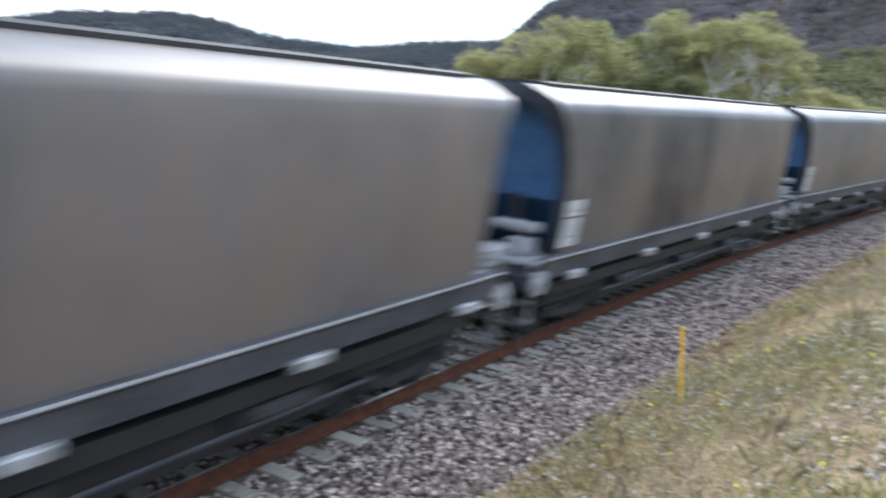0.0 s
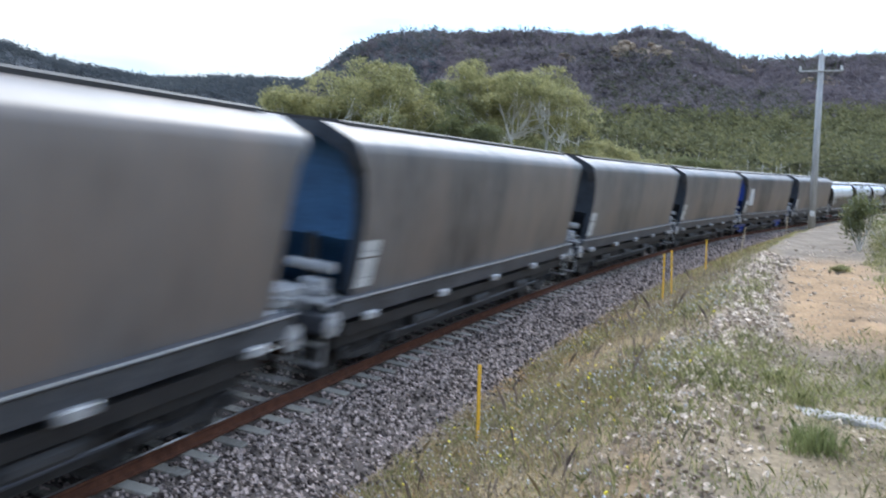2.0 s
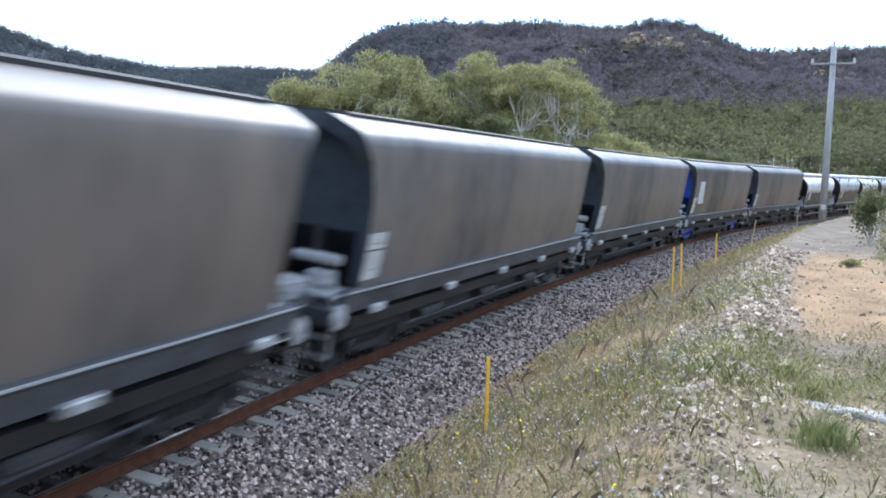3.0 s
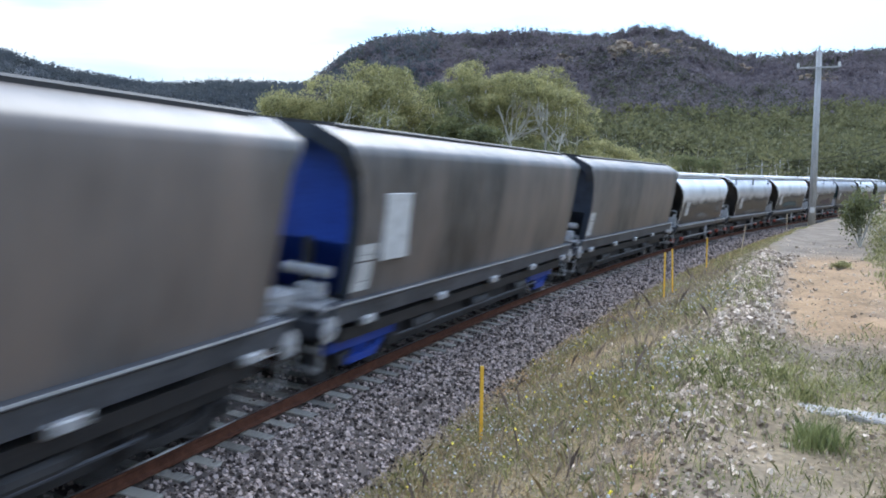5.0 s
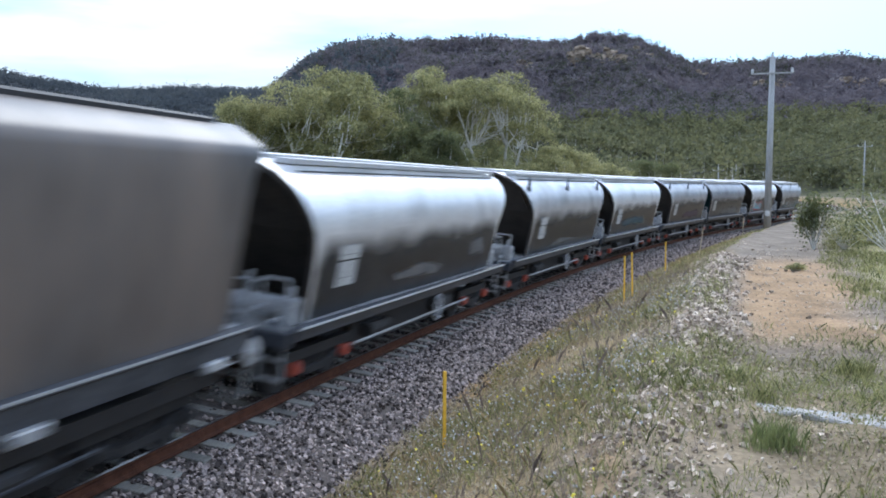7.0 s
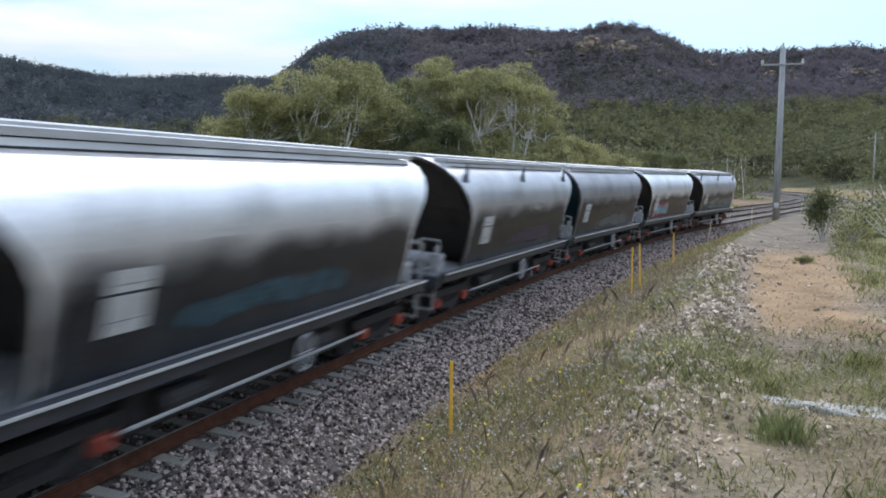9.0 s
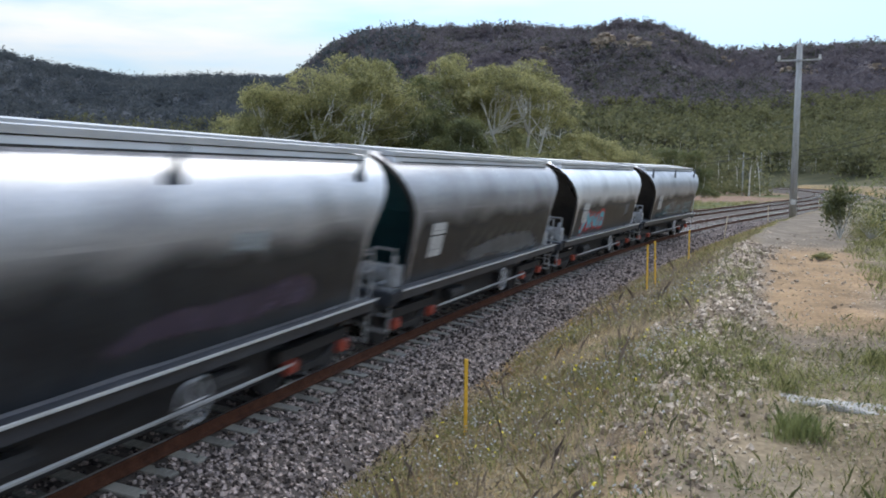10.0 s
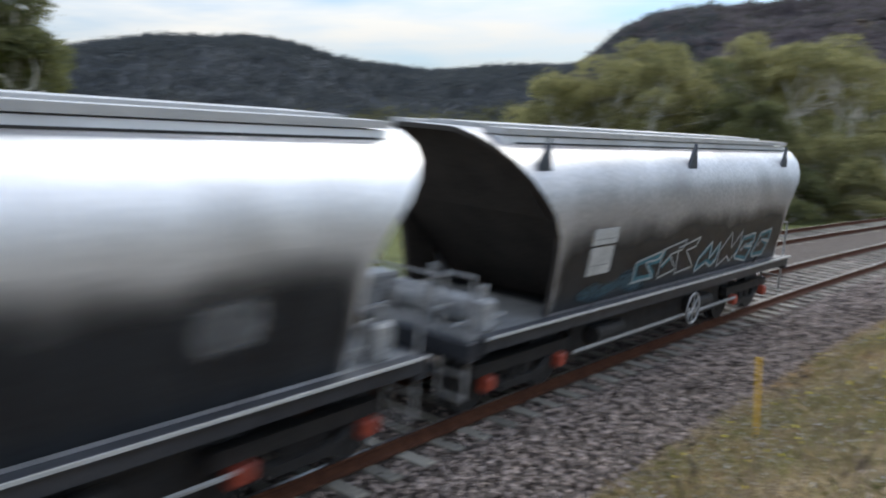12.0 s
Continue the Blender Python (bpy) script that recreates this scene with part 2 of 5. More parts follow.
def rod(bm, p0, p1, r0, r1=None, n=8):
    p0, p1 = Vector(p0), Vector(p1)
    way = p1 - p0
    m = Matrix.Translation((p0 + p1) / 2) @ way.to_track_quat("Z", "Y").to_matrix().to_4x4()
    bmesh.ops.create_cone(bm, cap_ends=True, segments=n, radius1=r0, radius2=r0 if r1 is None else r1, depth=way.length, matrix=m)
    return bm


def prism(bm, outline, x0, x1, caps=True):
    """Sweeps an outline of (y, z) from x0 to x1."""
    a = [bm.verts.new((x0, y, z)) for y, z in outline]
    b = [bm.verts.new((x1, y, z)) for y, z in outline]
    k = len(a)
    for i in range(k):
        bm.faces.new((a[i], a[(i + 1) % k], b[(i + 1) % k], b[i]))
    if caps:
        bm.faces.new(a[::-1])
        bm.faces.new(b)
    return bm


# ---- the railway's line: a curve to the right, banked inwards ----
RADIUS, CENTRE, PHI0 = 262.56, (211.906, -142.531), 2.567756
BANK = math.atan(0.1635 / 1.435)
FAR_OFF, FAR_Z = -5.82, -0.035


# right-hand curve up to LINE_A, straight to LINE_B, then a left-hand curve of RADIUS_LEFT
LINE_A, LINE_B, RADIUS_LEFT = 78.0, 128.0, 280.0
PHI_A = PHI0 - LINE_A / RADIUS
HEAD = PHI_A - math.pi / 2
END_A = (CENTRE[0] + RADIUS * math.cos(PHI_A), CENTRE[1] + RADIUS * math.sin(PHI_A))
END_B = (END_A[0] + (LINE_B - LINE_A) * math.cos(HEAD), END_A[1] + (LINE_B - LINE_A) * math.sin(HEAD))
CENTRE_LEFT = (END_B[0] - RADIUS_LEFT * math.sin(HEAD), END_B[1] + RADIUS_LEFT * math.cos(HEAD))


def line_place(s, off):
    """World x and y of points given along the line and across it to the right (arrays)."""
    s, off = np.asarray(s, float), np.asarray(off, float)
    ph, r = PHI0 - s / RADIUS, RADIUS - off
    d = s - LINE_A
    h = HEAD + (s - LINE_B) / RADIUS_LEFT
    q = RADIUS_LEFT + off
    x = np.where(s < LINE_A, CENTRE[0] + r * np.cos(ph), np.where(s < LINE_B, END_A[0] + d * math.cos(HEAD) + off * math.sin(HEAD), CENTRE_LEFT[0] + q * np.sin(h)))
    y = np.where(s < LINE_A, CENTRE[1] + r * np.sin(ph), np.where(s < LINE_B, END_A[1] + d * math.sin(HEAD) - off * math.cos(HEAD), CENTRE_LEFT[1] - q * np.cos(h)))
    return x, y


def line_coords(x, y):
    """Metres along the line and across it to the right, of world points (arrays)."""
    dx, dy = x - CENTRE[0], y - CENTRE[1]
    s = ((PHI0 - np.arctan2(dy, dx) + np.pi) % (2 * np.pi) - np.pi) * RADIUS
    off = RADIUS - np.hypot(dx, dy)
    ax, ay = x - END_A[0], y - END_A[1]
    d = ax * math.cos(HEAD) + ay * math.sin(HEAD)
    cross = ax * math.sin(HEAD) - ay * math.cos(HEAD)
    bx, by = x - CENTRE_LEFT[0], y - CENTRE_LEFT[1]
    turn = (np.arctan2(bx, -by) - HEAD + np.pi) % (2 * np.pi) - np.pi
    past_a, past_b = (s > LINE_A) & (d > 0), d > LINE_B - LINE_A
    out_s = np.where(past_a, np.where(past_b, LINE_B + turn * RADIUS_LEFT, LINE_A + d), s)
    out_off = np.where(past_a, np.where(past_b, np.hypot(bx, by) - RADIUS_LEFT, cross), off)
    return out_s, out_off


def track_pose(s, off=0.0, lift=0.0):
    """The banked pose on the line s metres along: x ahead, y to the left, z up; off is metres to the right of the near track's middle."""
    x, y = line_place(s, off)
    way = PHI0 - math.pi / 2 - min(s, LINE_A) / RADIUS + max(0.0, s - LINE_B) / RADIUS_LEFT
    return Matrix.Translation((float(x), float(y), 0.082 + lift)) @ Matrix.Rotation(way, 4, "Z") @ Matrix.Rotation(BANK, 4, "X")


def smooth_step(a, b, x):
    t = np.clip((x - a) / (b - a), 0, 1)
    return t * t * (3 - 2 * t)


def ripple(x, y, seed, octaves=4):
    """Cheap smooth noise of waves, about -1 to 1."""
    rng = np.random.default_rng(seed)
    out, amp = 0 * x, 1.0
    for o in range(octaves):
        for _ in range(3):
            a, p = rng.uniform(0, 2 * np.pi, 2)
            f = 2.0 ** o * rng.uniform(0.8, 1.3)
            out = out + amp / 3 * np.sin(f * (x * np.cos(a) + y * np.sin(a)) + p)
        amp *= 0.55
    return out


CUT_OFF = (-300, -60, -14, -10.5, -9.3, 2.4, 2.9, 3.4, 4.1, 5.4, 6.5, 6.85, 7.3, 8.2, 14, 40, 300)
CUT_Z = (-1.5, -0.9, -0.75, -0.7, -0.72, -0.66, -0.56, -0.46, -0.05, 0.42, 0.9, 1.0, 0.93, 0.84, 0.8, 0.9, 0.4)


def height(x, y):
    """The ground: the railway's bench, the bank on which the eye stands, the valley, and the hills round it."""
    s, off = line_coords(x, y)
    r = np.hypot(x, y)
    az = np.degrees(np.arctan2(x, y))
    near = np.interp(off, CUT_OFF, CUT_Z)
    near = near + 0.6 * np.exp(-(x * x + y * y) / 9.0) * smooth_step(4.5, 6.5, off)
    rough = smooth_step(2.9, 4.2, off) + smooth_step(-10, -14, off)
    near = near + rough * (0.05 * ripple(x * 1.1, y * 1.1, 3) + 0.02 * ripple(x * 5, y * 5, 4))
    valley = 0.5 + 14 * smooth_step(180, 520, r) + 1.5 * ripple(x / 60, y / 60, 5)
    base = near + (valley - near) * smooth_step(110, 230, r) * np.maximum(smooth_step(-16, -50, off), smooth_step(9, 34, off))
    # the burnt mesa
    el = 7.95 * smooth_step(0.5, 13.0, az) - 1.75 * smooth_step(30.5, 36, az) - 2.2 * smooth_step(41, 58, az) - 2.5 * smooth_step(58, 100, az)
    el = el + 0.35 * np.exp(-((az - 29) / 2.0) ** 2) + 0.3 * np.exp(-((az - 16) / 3.0) ** 2) + 0.12 * ripple(az / 2.2, az * 0, 8)
    top = 900 * np.tan(np.radians(np.clip(el, 0, 12)))
    rise = 0.42 * smooth_step(330, 760, r + 40 * ripple(x / 120, y / 120, 6)) + 0.58 * smooth_step(600, 905, r + 25 * ripple(x / 45, y / 45, 7))
    mesa = top * rise
    # the ridge beyond, which runs round the valley
    el2 = 5.4 + 1.75 * np.exp(-((az + 13) / 6.0) ** 2) + 0.9 * np.exp(-((az + 21) / 5.0) ** 2) + 0.15 * ripple(az / 3, az * 0, 9)
    ridge = 1400 * np.tan(np.radians(el2)) * smooth_step(760, 1400, r + 60 * ripple(x / 150, y / 150, 10)) - 10 * smooth_step(1450, 2400, r)
    return base + np.maximum(mesa, ridge * smooth_step(0, 1, ridge))


# ---- ground: one sheet from the feet to the hills ----
def build_ground():
    rings = np.concatenate([[0.0], np.geomspace(0.6, 60, 170), np.geomspace(61, 2600, 190)])
    az = np.linspace(0, 2 * np.pi, 841)[:-1]
    rr, aa = np.meshgrid(rings, az, indexing="ij")
    x, y = rr * np.sin(aa), rr * np.cos(aa)
    v = np.stack([x, y, height(x, y)], -1).reshape(-1, 3)
    n, k = len(rings), len(az)
    i, j = np.meshgrid(np.arange(n - 1), np.arange(k), indexing="ij")
    q = np.stack([i * k + j, i * k + (j + 1) % k, (i + 1) * k + (j + 1) % k, (i + 1) * k + j], -1).reshape(-1, 4)
    me = mesh_of("ground", v, q[:, ::-1], M_GROUND, True)
    me.materials.append(M_HILL)
    s, off = line_coords(v[:, 0], v[:, 1])
    grass = smooth_step(2.6, 3.4, off) * (1 - smooth_step(6.0, 6.9, off + 0.5 * ripple(s, off, 21))) + smooth_step(-9, -12, off)
    sand = smooth_step(7.4, 8.0, off + 0.3 * ripple(s, off, 22)) * (1 - smooth_step(9.2, 11.0, off + 0.5 * ripple(s * 0.8, off, 24))) * smooth_step(17.5, 20.5, s + 1.2 * ripple(s * 0.4, off * 1.2, 25)) * (1 - smooth_step(33, 40, s)) * 0.95
    sand = np.maximum(sand, 0.65 * smooth_step(0.2, 0.7, ripple(s * 0.9, off * 1.3, 23)) * smooth_step(5.9, 6.6, off) * (1 - smooth_step(13, 15, s)))
    field = smooth_step(10.2, 11.5, off) * smooth_step(16, 26, s) * (1 - smooth_step(55, 80, s))
    litter = smooth_step(5.8, 6.6, off) * (1 - smooth_step(15.5, 19.5, s + 0.8 * ripple(s, off, 26))) * (0.55 + 0.45 * smooth_step(-0.4, 0.4, ripple(s * 1.1, off * 1.1, 20)))
    scrub = smooth_step(80, 130, np.hypot(v[:, 0], v[:, 1])) * np.maximum(smooth_step(8, 12, off), smooth_step(-10, -14, off))
    gravel = np.array((0.205, 0.17, 0.13))
    col = gravel + grass[:, None] * (np.array((0.25, 0.19, 0.10)) - gravel)
    col = col + litter[:, None] * (np.array((0.235, 0.185, 0.118)) - col)
    col = col + scrub[:, None] * (np.array((0.10, 0.095, 0.05)) - col)
    heap = np.exp(-((off - 6.75) / 0.5) ** 2) * smooth_step(11, 15, s) * (1 - smooth_step(32, 38, s))
    col = col + heap[:, None] * (np.array((0.34, 0.265, 0.18)) - col)
    col = col + sand[:, None] * (np.array((0.335, 0.225, 0.125)) - col)
    col = col + field[:, None] * (np.array((0.27, 0.245, 0.12)) - col)
    bare = smooth_step(2.5, 3.0, off) * (1 - smooth_step(3.8, 4.9, off + 0.5 * ripple(s * 0.7, off, 28))) * smooth_step(-0.35, 0.35, ripple(s * 0.55, off * 0.9, 27))
    col = col + bare[:, None] * (np.array((0.32, 0.20, 0.085)) - col)
    verge = smooth_step(-9.5, -12, off)
    col = col + verge[:, None] * (np.array((0.115, 0.13, 0.05)) - col)
    # bare reddish earth inside the far bend
    earth = smooth_step(-8, -11, off) * smooth_step(-46, -30, off) * smooth_step(70, 95, s) * smooth_step(-0.7, 0.2, ripple(s / 9, off / 6, 29))
    col = col + earth[:, None] * (np.array((0.25, 0.165, 0.115)) - col)
    at = me.color_attributes.new("soil", "FLOAT_COLOR", "POINT")
    at.data.foreach_set("color", np.concatenate([col, np.ones((len(col), 1))], 1).astype(np.float32).ravel())
    ring_of = np.repeat(np.arange(n - 1), k)
    me.materials.append(M_FAR_FLOOR_HAZE)
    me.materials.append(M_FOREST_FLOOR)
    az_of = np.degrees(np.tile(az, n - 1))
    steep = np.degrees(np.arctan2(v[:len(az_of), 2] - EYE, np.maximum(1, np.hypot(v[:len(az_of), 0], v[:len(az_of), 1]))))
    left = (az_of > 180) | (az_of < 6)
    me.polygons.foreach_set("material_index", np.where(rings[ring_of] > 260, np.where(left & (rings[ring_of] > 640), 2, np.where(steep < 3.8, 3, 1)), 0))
    return tagged(new("ground", me), "uneven earth bank with rubble, dry litter and weeds", "ground", kind="structure")


ground = build_ground()


# ---- railway: ballast, sleepers, rails ----
def swept(name, outline, s0, s1, step, mat, smooth=False, closed=False):
    """A band of (off, z) swept along the line."""
    ss = np.arange(s0, s1 + step / 2, step)
    o = np.array(outline)
    S, J = np.meshgrid(ss, np.arange(len(o)), indexing="ij")
    x, y = line_place(S, o[J, 0])
    v = np.stack([x, y, o[J, 1]], -1).reshape(-1, 3)
    n, k = len(ss), len(o)
    kk = k if closed else k - 1
    i, j = np.meshgrid(np.arange(n - 1), np.arange(kk), indexing="ij")
    q = np.stack([i * k + j, i * k + (j + 1) % k, (i + 1) * k + (j + 1) % k, (i + 1) * k + j], -1).reshape(-1, 4)
    return mesh_of(name, v, q, mat, smooth)


BED = [(2.85, -0.62), (2.55, -0.48), (2.0, -0.30), (1.45, -0.285), (1.0, -0.236), (-1.0, 0.004), (-1.45, -0.005), (-2.3, -0.06), (-3.4, -0.26), (-4.4, -0.27), (-7.3, -0.045), (-8.2, -0.14), (-9.6, -0.78)]
ballast = tagged(new("ballast", swept("ballast", BED, -225, 330, 1.0, M_BALLAST)), "grey crushed-stone ballast bed under two tracks", "ballast", kind="structure")


def build_track(name, off, lift, label):
    track = tagged(new(name), label, "railway track", kind="structure")
    for side in (1, -1):
        o, z = off + side * 0.7525, lift + (0.0 if side > 0 else 0.1635)
        prof = [(o - 0.035, z), (o + 0.035, z), (o + 0.037, z - 0.03), (o + 0.010, z - 0.05), (o + 0.010, z - 0.13), (o + 0.07, z - 0.15), (o + 0.07, z - 0.165), (o - 0.07, z - 0.165), (o - 0.07, z - 0.15), (o - 0.010, z - 0.13), (o - 0.010, z - 0.05), (o - 0.037, z - 0.03)]
        rail = part("rail", swept("rail", prof, -225, 330, 1.0, M_RAIL, closed=True), None, track, "rusty steel rail")
        top = [(o + 0.024, z + 0.004), (o - 0.024, z + 0.004)]
        part("running_band", swept("running_band", top, -225, 330, 1.0, M_RAILTOP), None, rail, "worn bright running surface")
    return track


near_track = build_track("railway_track", 0.0, 0.0, "curved track of rusty rails on grey sleepers")
far_track = build_track("railway_track", FAR_OFF, FAR_Z, "second curved track beyond the train")


# ---- wagons: x ahead along the line, the train runs towards -x; the camera sees the -y side ----
def bogie(x, parent, axles=(-0.9, 0.9), bearing=M_DARK):
    b = part("bogie_frame", box(bmesh.new(), x - 0.35, x + 0.35, -0.95, 0.95, 0.38, 0.62, 0.03), M_DARK, parent)
    for side in (-1, 1):
        bm = bmesh.new()
        y = side * 0.98
        prism(bm, [(y - 0.07, 0.55), (y + 0.07, 0.55), (y + 0.07, 0.72), (y - 0.07, 0.72)], x - 1.2, x + 1.2)
        prism(bm, [(y - 0.07, 0.26), (y + 0.07, 0.26), (y + 0.07, 0.38), (y - 0.07, 0.38)], x - 0.5, x + 0.5)
        for d in (-1, 1):
            rod(bm, (x + d * 0.5, y, 0.32), (x + d * 0.95, y, 0.6), 0.07, n=6)
            for j in (-0.14, 0.02, 0.18):
                rod(bm, (x + d * 0.16 + j * 0.4, y, 0.36), (x + d * 0.16 + j * 0.4, y, 0.6), 0.045, n=6)
        part("side_frame", bm, M_DARK, b)
        for a in axles:
            bm = bmesh.new()
            box(bm, x + a - 0.11, x + a + 0.11, side * 1.09 - 0.08, side * 1.09 + 0.08, 0.36, 0.56, 0.03)
            part("axle_box", bm, bearing, b, "bright red bearing cover" if bearing is M_RED else "")
    for a in axles:
        bm = bmesh.new()
        rod(bm, (0, -0.92, 0), (0, 0.92, 0), 0.08, n=10)
        for side in (-1, 1):
            rod(bm, (0, side * 0.70, 0), (0, side * 0.82, 0), 0.455, n=24)
            rod(bm, (0, side * 0.66, 0), (0, side * 0.70, 0), 0.485, n=24)
            rod(bm, (0, side * 0.82, 0), (0, side * 0.84, 0), 0.30, 0.22, n=24)
        part("wheelset", bm, M_DARK, b).location = (x + a, 0, 0.46)


def coupler(x, d, parent):
    bm = bmesh.new()
    box(bm, min(x, x + d * 0.62), max(x, x + d * 0.62), -0.11, 0.11, 0.80, 1.02, 0.03)
    box(bm, min(x + d * 0.42, x + d * 0.66), max(x + d * 0.42, x + d * 0.66), -0.17, 0.17, 0.75, 1.07, 0.05)
    part("coupler", bm, M_DARK, parent)


COAL_SIDE = [(1.315, 1.46), (1.365, 1.75), (1.425, 2.25), (1.46, 2.75), (1.465, 3.15), (1.46, 3.46), (1.445, 3.72), (1.42, 3.83), (1.36, 3.905), (1.12, 4.02), (0.88, 4.13)]


def hull(bm, side, reach, n=1):
    """A shell of a half outline (y, z) on both sides, closed over the top; reach(z) is its half length at that height."""
    full = [(-y, z) for y, z in side] + [(y, z) for y, z in side[::-1]]
    cols = [[bm.verts.new((reach(z) * (2 * i / n - 1), y, z)) for y, z in full] for i in range(n + 1)]
    for a, b in zip(cols, cols[1:]):
        for i in range(len(full) - 1):
            bm.faces.new((a[i], a[i + 1], b[i + 1], b[i]))
    return cols


def end_rim(bm, side, reach, d, w=0.10):
    """The folded edge of a shell's end: a band from the outline inwards."""
    full = [(-y, z) for y, z in side] + [(y, z) for y, z in side[::-1]]
    mid = 2.3
    a = [bm.verts.new((d * reach(z), y, z)) for y, z in full]
    inner = [(y * (1 - w / 1.4), mid + (z - mid) * (1 - w / 1.7), z) for y, z in full]
    b = [bm.verts.new((d * reach(q), y, z)) for y, z, q in inner]
    c = [bm.verts.new((d * (reach(q) - 0.7), y, z)) for y, z, q in inner]
    for i in range(len(full) - 1):
        bm.faces.new((a[i], a[i + 1], b[i + 1], b[i]))
        bm.faces.new((b[i], b[i + 1], c[i + 1], c[i]))


def coal_reach(z):
    return float(np.interp(z, (1.4, 2.7, 3.4, 3.7, 4.13), (6.86, 6.9, 7.02, 7.28, 7.5)))


def grain_reach(z):
    return float(np.interp(z, (1.2, 1.7, 2.3, 2.65, 3.05, 3.4, 3.7), (4.66, 4.68, 4.74, 4.98, 5.4, 5.74, 6.0)))


def data_panel(w, x0, x1, z0, z1, side_at):
    """A white panel in three fields that lies on the sheet, with bars for its worn writing."""
    h = z1 - z0
    for a, b, wide in ((0.66, 1.0, 1.0), (0.0, 0.61, 0.94)):
        lo, hi = z0 + h * a, z0 + h * b
        xr = x0 + (x1 - x0) * wide
        bm = bmesh.new()
        v = [bm.verts.new((x, -side_at(z) - d, z)) for d in (0.0, 0.012) for x, z in ((x0, lo), (xr, lo), (xr, hi), (x0, hi))]
        for f in ((4, 5, 6, 7), (0, 1, 5, 4), (1, 2, 6, 5), (2, 3, 7, 6), (3, 0, 4, 7)):
            bm.faces.new([v[i] for i in f])
        panel = part("data_panel", bm, M_PLACARD, w, "weathered white data panel")
        for k in range(1 if b - a > 0.2 else 0):
            z = lo + (hi - lo) * (0.35 + 0.33 * k)
            bm = bmesh.new()
            bm.faces.new([bm.verts.new((x, -side_at(q) - 0.016, q)) for x, q in ((x0 + 0.06, z - 0.007), (xr - 0.1 - 0.1 * k, z - 0.007), (xr - 0.1 - 0.1 * k, z + 0.007), (x0 + 0.06, z + 0.007))])
            part("writing_bar", bm, M_BARS, panel)


